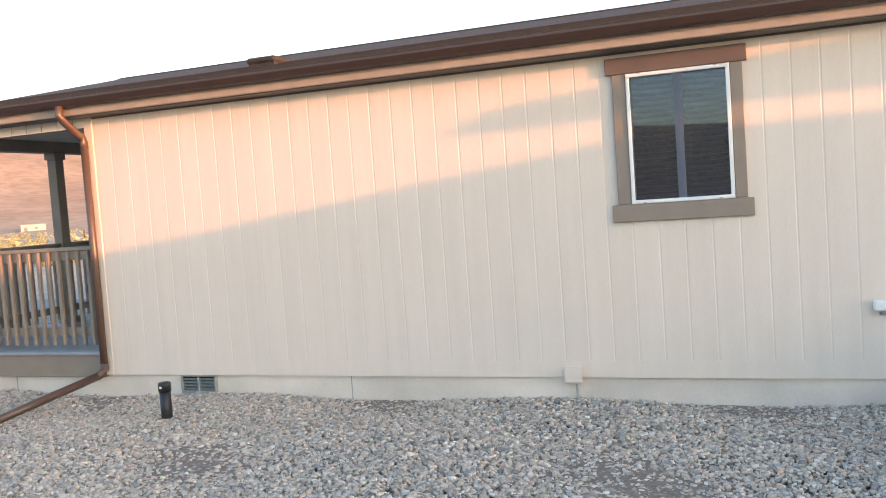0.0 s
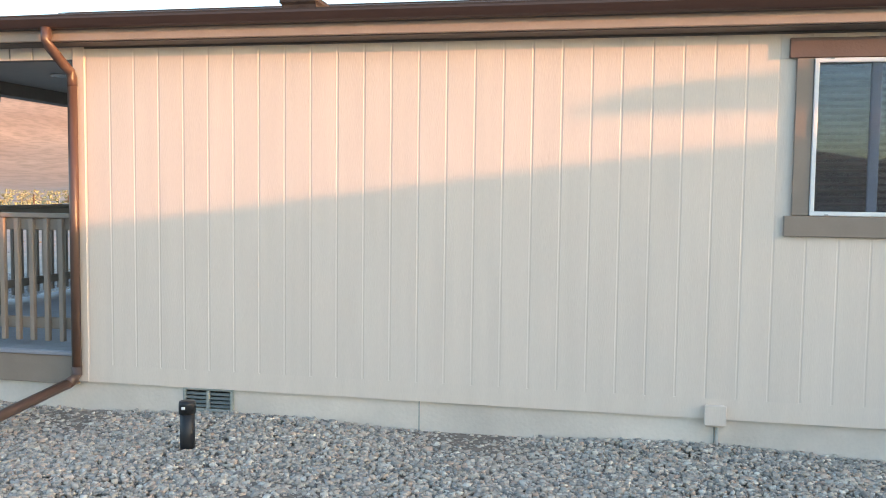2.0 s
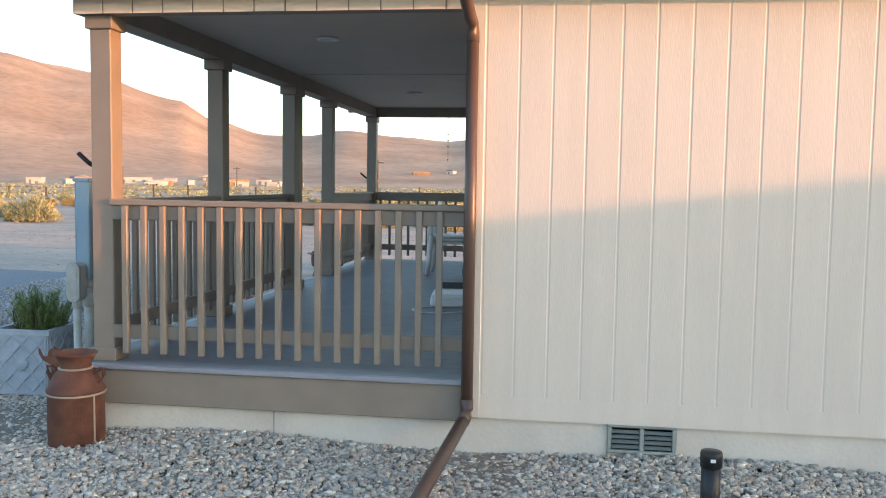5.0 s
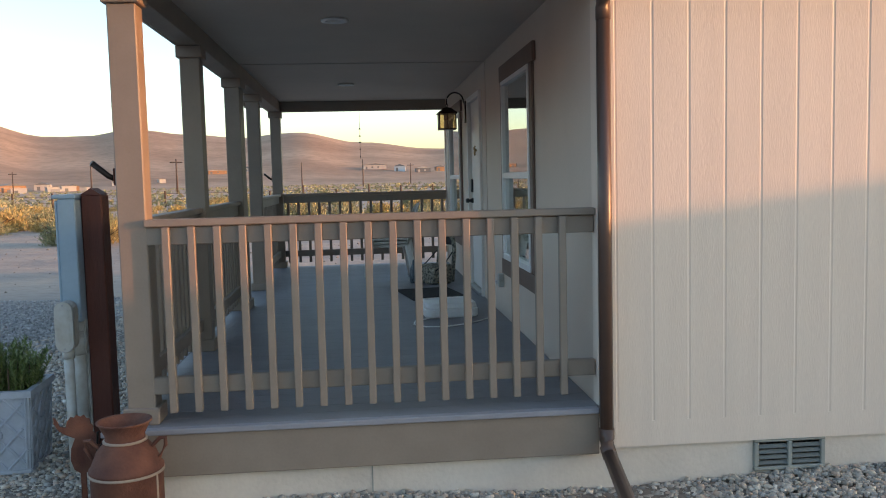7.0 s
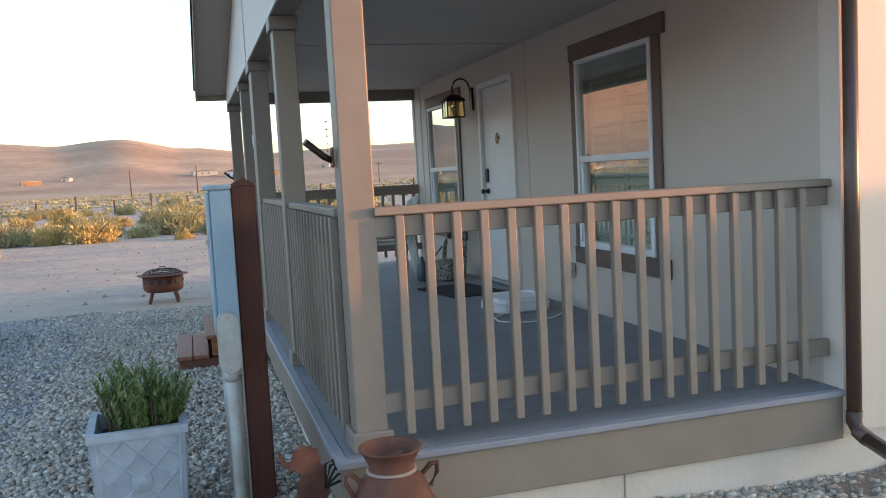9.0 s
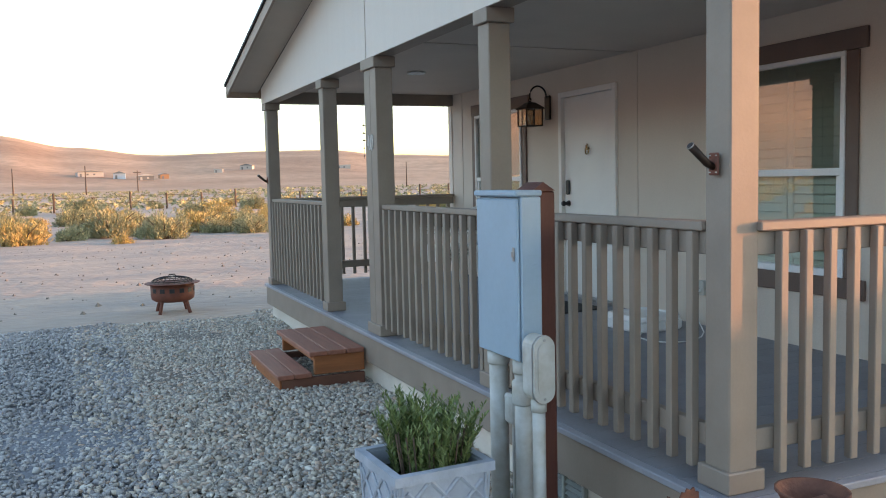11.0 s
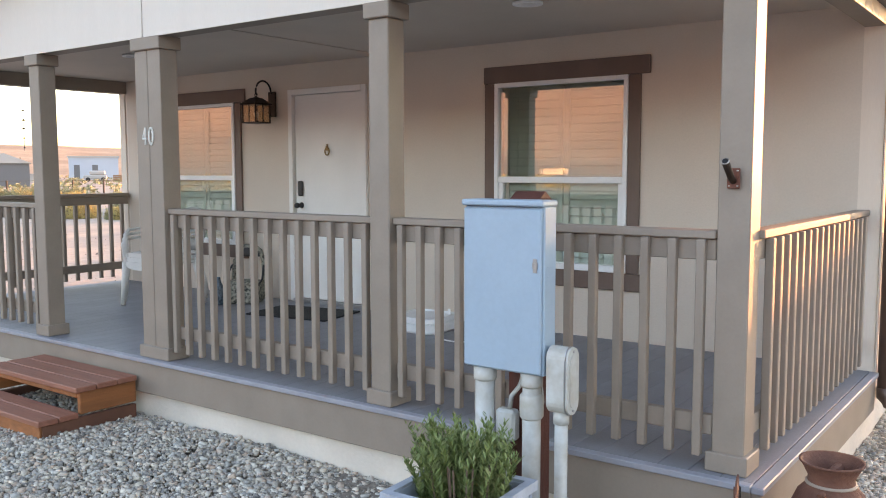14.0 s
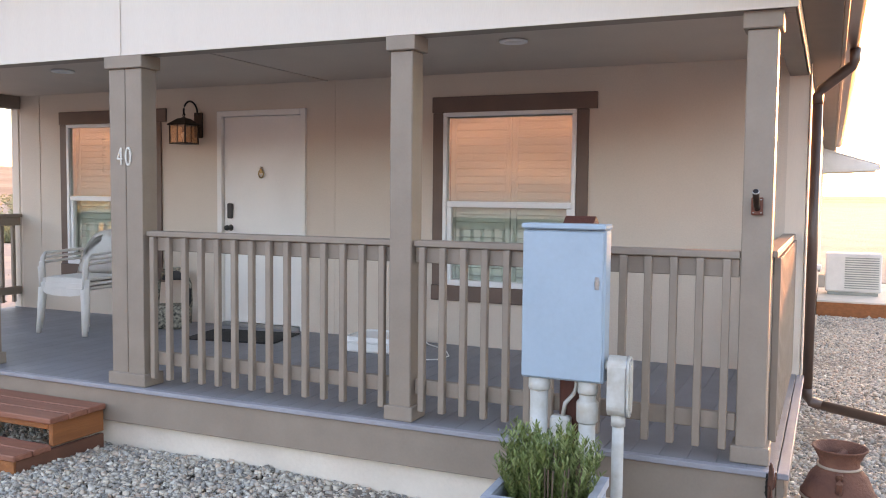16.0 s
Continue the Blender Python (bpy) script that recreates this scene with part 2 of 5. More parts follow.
def thing(name, at, label, category, group="", kind="", rz=0):
    ob = new(name)
    ob.matrix_world = pose(*at, 0, 0, rz)
    return tagged(ob, label, category, group, kind)


def struct(name, label="", category="house part"):
    return tagged(new(name), label, category, "", "structure")


def add_box(bm, x0, x1, y0, y1, z0, z1, bev=0.004):
    r = bmesh.ops.create_cube(bm, size=1)
    sx, sy, sz = x1 - x0, y1 - y0, z1 - z0
    for v in r["verts"]:
        v.co = Vector((x0 + (v.co.x + 0.5) * sx, y0 + (v.co.y + 0.5) * sy, z0 + (v.co.z + 0.5) * sz))
    b = min(bev, 0.45 * min(abs(sx), abs(sy), abs(sz)))
    if b > 0.0005:
        es = list({e for v in r["verts"] for e in v.link_edges})
        bmesh.ops.bevel(bm, geom=es, offset=b, segments=1, affect="EDGES")
    return bm


def box(x0, x1, y0, y1, z0, z1, bev=0.004):
    return add_box(bmesh.new(), min(x0, x1), max(x0, x1), min(y0, y1), max(y0, y1), min(z0, z1), max(z0, z1), bev)


def lathe(profile, n=32, bm=None, centre=(0, 0)):
    """A turned shape from (radius, height) pairs."""
    bm = bm or bmesh.new()
    rings = []
    for r, z in profile:
        rings.append([bm.verts.new((centre[0] + r * math.cos(2 * math.pi * k / n), centre[1] + r * math.sin(2 * math.pi * k / n), z)) for k in range(n)])
    for a, b in zip(rings, rings[1:]):
        for k in range(n):
            bm.faces.new((a[k], a[(k + 1) % n], b[(k + 1) % n], b[k]))
    if profile[0][0] > 1e-4:
        bm.faces.new(list(reversed(rings[0])))
    if profile[-1][0] > 1e-4:
        bm.faces.new(rings[-1])
    return bm


def tube(points, radius, n=12, bm=None, flat=1.0):
    """A pipe along points; flat squeezes its section."""
    bm = bm or bmesh.new()
    pts = [Vector(p) for p in points]
    rings = []
    for i, p in enumerate(pts):
        d = (pts[min(i + 1, len(pts) - 1)] - pts[max(i - 1, 0)]).normalized()
        up = Vector((0, 0, 1)) if abs(d.z) < 0.9 else Vector((1, 0, 0))
        a = d.cross(up).normalized()
        b = d.cross(a).normalized()
        rr = radius[i] if isinstance(radius, (list, tuple)) else radius
        rings.append([bm.verts.new(p + a * rr * math.cos(2 * math.pi * k / n) + b * rr * flat * math.sin(2 * math.pi * k / n)) for k in range(n)])
    for a, b in zip(rings, rings[1:]):
        for k in range(n):
            bm.faces.new((a[k], a[(k + 1) % n], b[(k + 1) % n], b[k]))
    bm.faces.new(list(reversed(rings[0])))
    bm.faces.new(rings[-1])
    bmesh.ops.recalc_face_normals(bm, faces=bm.faces[:])
    return bm


def extrude_outline(pts, axis, d0, d1):
    """A flat outline given in two axes, thickened along the third."""
    bm = bmesh.new()

    def at(p, d):
        return {"x": (d, p[0], p[1]), "y": (p[0], d, p[1]), "z": (p[0], p[1], d)}[axis]
    a = [bm.verts.new(at(p, d0)) for p in pts]
    b = [bm.verts.new(at(p, d1)) for p in pts]
    n = len(pts)
    bm.faces.new(a)
    bm.faces.new(list(reversed(b)))
    for k in range(n):
        bm.faces.new((a[k], b[k], b[(k + 1) % n], a[(k + 1) % n]))
    bmesh.ops.recalc_face_normals(bm, faces=bm.faces[:])
    return bm


def smoothstep(a, b, x):
    t = max(0.0, min(1.0, (x - a) / (b - a)))
    return t * t * (3 - 2 * t)


def raw_mesh(name, verts, faces, material, parent=None, smooth=False):
    me = bpy.data.meshes.new(name)
    me.from_pydata(verts, [], faces)
    me.materials.append(material)
    if smooth:
        for p in me.polygons:
            p.use_smooth = True
    ob = new(name, me)
    if parent:
        ob.parent = parent
    return ob


# ---- ground and hills ----
SKYLINE = [(-180, 0.06), (-150, 0.02), (-120, 0.004), (-90, 0.004), (-60, 0.012), (-34, 0.024), (-27, 0.027), (-20, 0.030), (-16, 0.036), (-11, 0.036),
           (-5, 0.034), (0, 0.042), (4, 0.056), (8, 0.050), (11, 0.053), (14.6, 0.058), (17, 0.052), (19.5, 0.052), (23, 0.068), (25, 0.086), (30, 0.106), (36, 0.12),
           (50, 0.13), (70, 0.12), (90, 0.13), (120, 0.12), (150, 0.10), (180, 0.06)]


def skyline(yaw):
    for (a, h0), (b, h1) in zip(SKYLINE, SKYLINE[1:]):
        if a <= yaw <= b:
            t = (yaw - a) / (b - a)
            return h0 + (h1 - h0) * t * t * (3 - 2 * t)
    return 0.0


def ground_height(x, y):
    r = math.hypot(x, y)
    yaw = math.degrees(math.atan2(-x, y))
    h = skyline(yaw)
    z = 0.0
    if r > 14:
        z += 0.10 * smoothstep(14, 30, r) * noise.noise(Vector((x * 0.12, y * 0.12, 3)))
    if 9 < r < 40:
        band = smoothstep(9, 12, r) * (1 - smoothstep(26, 40, r)) * smoothstep(9.3, 10.8, y)
        z += band * (0.055 * noise.noise(Vector((x * 0.45, y * 1.1, 11))) + 0.02 * noise.noise(Vector((x * 1.6, y * 2.6, 17))))
    if r > 300:
        ridge = 1 + 0.20 * noise.fractal(Vector((x * 0.006, y * 0.006, 7)), 1.0, 2.0, 5)
        z += smoothstep(300, 1150, r) * h * 1150 * (0.9 + 0.1 * ridge) + smoothstep(350, 700, r) * h * 320 * (ridge - 1)
    return z


radii = [0] + [2 * 1.095 ** k for k in range(80)]
radii = [r for r in radii if r < 9] + [9 + 0.3 * k for k in range(60)] + [r for r in radii if 27 < r < 2200] + [2200, 2800, 3600]
NA = 480
gv, gf = [(0, 0, 0)], []
for r in radii[1:]:
    for k in range(NA):
        a = 2 * math.pi * k / NA
        x, y = r * math.cos(a), r * math.sin(a)
        gv.append((x, y, ground_height(x, y) if r < 1300 else ground_height(x * 1300 / r, y * 1300 / r) * (1 - 0.5 * smoothstep(1300, 3600, r))))
for k in range(NA):
    gf.append((0, 1 + k, 1 + (k + 1) % NA))
for i in range(len(radii) - 2):
    for k in range(NA):
        a, b = 1 + i * NA + k, 1 + i * NA + (k + 1) % NA
        gf.append((a, a + NA, b + NA, b))
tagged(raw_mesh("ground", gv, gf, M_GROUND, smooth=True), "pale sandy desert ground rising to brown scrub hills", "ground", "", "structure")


def stones(name, areas, per_m2, size, material, label, seed):
    """Loose gravel lying in one layer over rectangles of the plan."""
    rng = np.random.default_rng(seed)
    ico = np.array([(-1, -1, -1), (1, -1, -1), (1, 1, -1), (-1, 1, -1), (-1, -1, 1), (1, -1, 1), (1, 1, 1), (-1, 1, 1)]) * 0.66
    fi = np.array([(0, 2, 1), (0, 3, 2), (4, 5, 6), (4, 6, 7), (0, 1, 5), (0, 5, 4), (1, 2, 6), (1, 6, 5), (2, 3, 7), (2, 7, 6), (3, 0, 4), (3, 4, 7)])
    vs, fs, base = [], [], 0
    for x0, x1, y0, y1 in areas:
        n = int((x1 - x0) * (y1 - y0) * per_m2)
        px, py = rng.uniform(x0, x1, n), rng.uniform(y0, y1, n)
        s = size * np.clip(rng.lognormal(0, 0.35, n), 0.5, 2.0)
        dims = np.stack([s * rng.uniform(0.8, 1.25, n), s * rng.uniform(0.6, 1.0, n), s * rng.uniform(0.4, 0.75, n)], 1)
        v = ico[None] * (1 + rng.uniform(-0.35, 0.25, (n, 8, 3))) * dims[:, None, :]
        a, tl = rng.uniform(0, 2 * np.pi, n), rng.normal(0, 0.5, n)
        ct, st = np.cos(tl)[:, None], np.sin(tl)[:, None]
        v = np.stack([v[..., 0] * ct - v[..., 2] * st, v[..., 1], v[..., 0] * st + v[..., 2] * ct], -1)
        c, sn = np.cos(a)[:, None], np.sin(a)[:, None]
        z = 0.012 + rng.uniform(0, 0.02, n) + 0.025 * np.sin(px * 2.1 + py) * np.cos(py * 1.7)
        w = np.stack([v[..., 0] * c - v[..., 1] * sn + px[:, None], v[..., 0] * sn + v[..., 1] * c + py[:, None], v[..., 2] + z[:, None]], -1)
        vs.append(w.reshape(-1, 3))
        fs.append((fi[None] + (np.arange(n) * 8)[:, None, None]).reshape(-1, 3) + base)
        base += n * 8
    v, f = np.concatenate(vs), np.concatenate(fs)
    me = bpy.data.meshes.new(name)
    me.vertices.add(len(v))
    me.vertices.foreach_set("co", v.ravel())
    me.loops.add(f.size)
    me.loops.foreach_set("vertex_index", f.ravel().astype(np.int32))
    me.polygons.add(len(f))
    me.polygons.foreach_set("loop_start", np.arange(0, f.size, 3, dtype=np.int32))
    me.update(calc_edges=True)
    me.materials.append(material)
    return tagged(new(name, me), label, "gravel", "", "stuff")


M_BED = mat("gravel_bed", (0.27, 0.22, 0.18), 0.95, var=0.2, scale=30, bump=1.0, bscale=35)
M_BED2 = mat("crushed_gravel_bed", (0.25, 0.26, 0.28), 0.95, var=0.2, scale=40, bump=1.0, bscale=50)


def patch(name, pts, z, material, label):
    rng = random.Random(len(pts))
    bm = bmesh.new()
    out = []
    for (xa, ya), (xb, yb) in zip(pts, pts[1:] + pts[:1]):
        n = max(2, int(math.hypot(xb - xa, yb - ya) / 0.4))
        for k in range(n):
            t = k / n
            out.append((xa + (xb - xa) * t + rng.uniform(-0.08, 0.08), ya + (yb - ya) * t + rng.uniform(-0.08, 0.08), z))
    bm.faces.new([bm.verts.new(p) for p in out])
    r = bmesh.ops.extrude_face_region(bm, geom=bm.faces[:])
    for v in [g for g in r["geom"] if isinstance(g, bmesh.types.BMVert)]:
        v.co.z -= 0.03
    bmesh.ops.recalc_face_normals(bm, faces=bm.faces[:])
    ob = part(name, bm, material, None, label)
    return tagged(ob, label, "gravel", "", "structure")


patch("gravel_bed", [(-2.1, -1.6), (0.5, -9), (13, -9), (16, -0.02), (-0.2, -0.02), (-0.25, 8.6), (-1.9, 8.5)], 0.012, M_BED, "bed of mixed river gravel along the house")
patch("driveway", [(-9, 9.2), (-9, -9), (0.3, -9), (-2.0, -1.5), (-1.95, 8.5)], 0.008, M_BED2, "grey crushed gravel parking area")
stones("river_gravel", [(-2.0, -0.21, 0.0, 8.5), (-2.0, 9.2, -1.6, 0.02), (-0.32, 9.2, -3.0, -1.6)], 3200, 0.0158, M_STONE, "loose mixed grey, tan and pink river gravel", 4)
stones("river_gravel_by_back_deck", [(9.2, 13.0, -2.2, -0.7), (-0.32, 0.7, 8.25, 8.9)], 500, 0.03, M_STONE, "loose mixed river gravel", 6)
stones("strayed_gravel", [(-2.5, -1.9, -1.0, 8.5)], 700, 0.0185, M_STONE, "river gravel strayed into the grey parking gravel", 7)
stones("crushed_gravel", [(-5.2, -2.0, 1.0, 8.7)], 1300, 0.0155, M_CRUSH, "loose blue-grey crushed gravel", 5)

# ---- house: walls, roof, porch ----
LX, W, ZB, ZT = 2.26, 8.2, 0.225, 2.735      # porch wall, house width, siding foot, soffit
XE = 15.0                                    # far end of the house
DECK = 0.45
GROOVE = 0.1951


def wall_from(name, rects, axis, d0, d1, material, label):
    """A wall made of solid rectangles (u0, u1, z0, z1) that leave its openings free."""
    bm = bmesh.new()
    for u0, u1, z0, z1 in rects:
        if axis == "x":
            add_box(bm, d0, d1, u0, u1, z0, z1, 0)
        else:
            add_box(bm, u0, u1, d0, d1, z0, z1, 0)
    ob = part(name, bm, material)
    return tagged(ob, label, "wall", "", "structure")


# long wall: core behind the siding, with the window opening
W0 = (7.43, 8.18, 1.574, 2.56)
wall_long = wall_from("wall_south", [(LX, W0[0], ZB, ZT), (W0[1], XE, ZB, ZT), (W0[0], W0[1], ZB, W0[2]), (W0[0], W0[1], W0[3], ZT)], "y", 0.006, 0.14, M_SIDING,
                      "long outer wall in cream grooved panel siding")
strip_meshes = {}


def siding_strip(x0, x1, z0, z1, y0=0.0, y1=0.006, parent=wall_long):
    key = (round(x1 - x0, 4), round(z1 - z0, 4), round(y1 - y0, 4))
    if key not in strip_meshes:
        strip_meshes[key] = mesh_of("siding_strip", extrude_outline([(0, y1 - y0), (0, 0.0022), (0.0025, 0.0022), (0.009, 0), (x1 - x0 - 0.009, 0), (x1 - x0 - 0.0025, 0.0022), (x1 - x0, 0.0022), (x1 - x0, y1 - y0)], "z", 0, z1 - z0), M_SIDING)
    ob = new("siding_strip", strip_meshes[key])
    ob.location = (x0, y0, z0)
    ob.parent = parent
    return ob


gx = LX + 0.09
part("siding_foot", box(LX, XE, 0.0, 0.0055, ZB, 0.36, 0), M_SIDING, wall_long)
edges = [LX] + [gx + GROOVE * k for k in range(int((XE - gx) / GROOVE) + 1)] + [XE]
for a, b in zip(edges, edges[1:]):
    if b - a < 0.03:
        continue
    spans = [(0.36, ZT - 0.018)]
    if b > W0[0] - 0.02 and a < W0[1] + 0.02:
        spans = [(0.36, W0[2] - 0.004), (W0[3] + 0.004, ZT - 0.018)]
    for z0, z1 in spans:
        siding_strip(a, b, z0, z1)
# thin strip in the same darkened taupe, carrying on the painted shade
part("frieze_strip", box(LX + 0.086, XE, -0.014, 0.004, ZT - 0.017, ZT - 0.004, 0.002), M_EAVE_SHADE, wall_long, "thin strip under the soffit in shade-darkened taupe")
part("corner_trim", box(LX - 0.012, LX + 0.085, -0.012, -0.002, ZB, ZT), M_SIDING, wall_long)

wall_from("wall_north", [(LX, XE, ZB, ZT)], "y", W - 0.14, W, M_SIDING, "cream siding wall on the far side of the house")
wall_from("wall_east", [(0.14, W - 0.14, ZB, 3.0)], "x", XE - 0.14, XE, M_SIDING, "cream siding end wall")
WINS = [(1.73, 2.91), (6.15, 7.35)]
WZ = (0.97, 2.46)
DY = (4.32, 5.34, 2.545)
rects, cur = [], 0.14
for y0, y1, z0, z1 in [(WINS[0][0], WINS[0][1], *WZ), (DY[0], DY[1], DECK, DY[2]), (WINS[1][0], WINS[1][1], *WZ)]:
    rects += [(cur, y0, ZB, 2.82)] + ([(y0, y1, ZB, z0)] if z0 > ZB else []) + [(y0, y1, z1, 2.82)]
    cur = y1
rects.append((cur, W - 0.14, ZB, 2.82))
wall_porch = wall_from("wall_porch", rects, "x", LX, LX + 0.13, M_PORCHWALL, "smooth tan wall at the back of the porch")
for y in (4.02, 7.78):
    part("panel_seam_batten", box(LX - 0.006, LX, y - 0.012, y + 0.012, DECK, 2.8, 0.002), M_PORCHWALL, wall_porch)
part("corner_board", box(LX - 0.012, LX, W - 0.11, W - 0.002, DECK, 2.66), M_SIDING, wall_porch, "cream corner board")

# foundation
found = struct("foundation", "pale concrete foundation skirt", "foundation")
part("long_side", box(LX - 0.02, XE, 0.03, 0.2, -0.2, ZB + 0.01, 0), M_CONC, found)
part("porch_side", box(-0.2, LX - 0.02, 0.03, 0.2, -0.2, 0.24, 0), M_CONC, found)
part("porch_front", box(-0.2, -0.05, 0.2, W - 0.03, -0.2, 0.24, 0), M_CONC, found)
part("porch_far_side", box(-0.05, LX, W - 0.2, W - 0.03, -0.2, 0.24, 0), M_CONC, found)
for x in (1.05, 4.9, 6.9):
    part("joint", box(x, x + 0.008, 0.024, 0.031, -0.02, 0.235, 0.001), M_VENT, found)

# deck
deck = struct("porch_floor", "grey painted board porch floor", "floor")
part("fascia_side", box(-0.262, LX - 0.012, -0.012, 0.025, 0.2, 0.418), M_TRIM, deck, "taupe fascia board")
part("fascia_front", box(-0.262, -0.225, 0.027, W - 0.002, 0.2, 0.418), M_TRIM, deck, "taupe fascia board")
part("fascia_far", box(-0.223, LX, W - 0.04, W - 0.004, 0.2, 0.418), M_TRIM, deck, "taupe fascia board")
part("nosing_side", box(-0.285, LX - 0.013, -0.032, 0.02, 0.42, DECK), M_DECKEDGE, deck)
part("nosing_front", box(-0.285, -0.235, 0.022, W + 0.01, 0.42, DECK), M_DECKEDGE, deck)
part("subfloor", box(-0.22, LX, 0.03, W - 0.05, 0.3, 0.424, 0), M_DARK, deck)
nb = 58
bw = (W - 0.02 - 0.024) / nb
bme = mesh_of("board", box(0, LX - 0.003 + 0.233, 0.001, bw - 0.001, 0, 0.022, 0.0015), M_DECK)
for k in range(nb):
    b = new("board", bme)
    b.location = (-0.233, 0.024 + bw * k, 0.427)
    b.parent = deck

# beams, gable, ceiling, roof
ZBM = 2.65
beam = struct("porch_beam", "tan boxed beam round the porch", "beam")
part("front_beam", box(-0.225, -0.08, 0.012, W - 0.012, ZBM, 2.815), M_TRIM, beam)
part("side_beam", box(-0.08, LX, 0.014, 0.14, ZBM, 2.815), M_TRIM, beam)
part("far_beam", box(-0.08, LX, W - 0.14, W - 0.012, ZBM, 2.815), M_TRIM, beam)
x = -0.235
while x < LX - 0.02:
    x1 = min(x + GROOVE, LX - 0.014)
    siding_strip(x + 0.004, x1 - 0.004, ZBM - 0.006, ZT, 0.0, 0.006)
    x = x1
ceil = part("ceiling", box(-0.08, LX, 0.14, W - 0.14, 2.79, 2.83, 0), M_CEIL)
add = bmesh.new()
add_box(add, -0.079, LX - 0.001, 4.085, 4.115, 2.782, 2.7895, 0.001)
add.from_mesh(ceil.data)
add.to_mesh(ceil.data)
add.free()
tagged(ceil, "smooth painted panel porch ceiling", "ceiling", "", "structure")

PITCH = 0.225
ZE = 2.905                                     # roof surface at the eave
EV = -0.23


def roof_z(y):
    return ZE + PITCH * (min(y, W - y) - EV)


gable = part("gable_wall", extrude_outline([(0.0, ZBM - 0.004), (W, ZBM - 0.004), (W, roof_z(W) - 0.12), (W / 2, roof_z(W / 2) - 0.12), (0.0, roof_z(0) - 0.12)], "x", -0.238, -0.226), M_GABLE)
tagged(gable, "pale cream gable panel with a single batten", "wall", "", "structure")
part("seam_batten", box(-0.246, -0.2385, 4.13, 4.15, ZBM, roof_z(4.1) - 0.13, 0.002), M_GABLE, gable)
roof = struct("roof", "brown shingled gable roof", "roof")
XR0, XR1 = -0.64, XE + 0.3
for sgn in (0, 1):
    f = (lambda y: y) if not sgn else (lambda y: W - y)
    ol = [(f(EV), ZE - 0.03), (f(W / 2), roof_z(W / 2) - 0.03), (f(W / 2), roof_z(W / 2)), (f(EV), ZE)]
    part("slope", extrude_outline(ol, "x", XR0, XR1), M_SHINGLE, roof, "dark brown shingles")
    # overhang boards along the rake and eave
    ol = [(f(EV), ZE - 0.15), (f(W / 2), roof_z(W / 2) - 0.15), (f(W / 2), roof_z(W / 2) - 0.034), (f(EV), ZE - 0.034)]
    part("rake_board", extrude_outline(ol, "x", XR0 + 0.02, XR0 + 0.045), M_FASCIA, roof, "tan rake board")
    ol = [(f(EV + 0.02), ZE - 0.10), (f(W / 2), roof_z(W / 2) - 0.125), (f(W / 2), roof_z(W / 2) - 0.036), (f(EV + 0.02), ZE - 0.036)]
    part("rake_soffit", extrude_outline(ol, "x", XR0 + 0.046, -0.24), M_SOFFIT, roof)
    part("eave_soffit", box(-0.225, XR1, f(EV + 0.035), f(-0.002), ZT - 0.003, ZT + 0.012, 0.001), M_EAVE_SHADE, roof, "taupe soffit with its shade put into the colour")
    part("eave_fascia", box(XR0 + 0.02, XR1, f(EV + 0.005), f(EV + 0.033), ZT + 0.004, ZE - 0.036), M_FASCIA, roof, "tan eave fascia")
    part("ridge_cap_half", extrude_outline([(f(W / 2 - 0.14), roof_z(W / 2 - 0.14) + 0.002), (f(W / 2), roof_z(W / 2) + 0.002), (f(W / 2), roof_z(W / 2) + 0.014), (f(W / 2 - 0.14), roof_z(W / 2 - 0.14) + 0.014)], "x", XR0, XR1), M_SHINGLE, roof)
part("end_gable", extrude_outline([(0.0, 2.73), (W, 2.73), (W / 2, roof_z(W / 2) - 0.05)], "x", XE - 0.1, XE), M_SIDING, roof)
part("attic_floor", box(LX, XE, 0.1, W - 0.1, 2.84, 2.86, 0), M_DARK, roof)
# shingle courses seen on the lower roof edge
for c in range(1, 12):
    y = EV + 0.14 * c
    part("shingle_course", extrude_outline([(y, roof_z(y) + 0.001), (y + 0.14, roof_z(y + 0.14) + 0.001), (y + 0.14, roof_z(y + 0.14) + 0.003), (y, roof_z(y) + 0.008)], "x", XR0, XR1), M_SHINGLE, roof)

# gutter with rolled lip
prof = [(EV + 0.004, 2.886), (EV + 0.004, 2.816), (EV - 0.06, 2.816), (EV - 0.078, 2.828), (EV - 0.092, 2.846), (EV - 0.11, 2.874), (EV - 0.11, 2.888), (EV - 0.098, 2.888), (EV - 0.098, 2.876), (EV - 0.082, 2.852), (EV - 0.056, 2.826), (EV - 0.006, 2.826), (EV - 0.006, 2.886)]
gutter = thing("gutter", (0, 0, 0), "dark brown metal gutter along the eave", "gutter")
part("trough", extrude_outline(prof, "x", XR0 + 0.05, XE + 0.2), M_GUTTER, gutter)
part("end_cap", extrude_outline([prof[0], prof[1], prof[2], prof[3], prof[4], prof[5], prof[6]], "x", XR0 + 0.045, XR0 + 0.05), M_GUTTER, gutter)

spout = thing("downspout", (2.275, -0.055, 0), "brown metal downspout with a long ground extension", "downspout")
dx = 2.275
part("upper_elbow", tube([(-0.04, -0.235, 2.825), (-0.04, -0.235, 2.74), (-0.035, -0.215, 2.70), (-0.012, -0.07, 2.58), (-0.004, -0.02, 2.545), (0, 0, 2.50), (0, 0, 2.44)], 0.038, 10), M_SPOUT, spout, smooth=True)
part("pipe", tube([(0, 0, 2.46), (0, 0, 0.33)], 0.036, 10), M_SPOUT, spout, smooth=True)
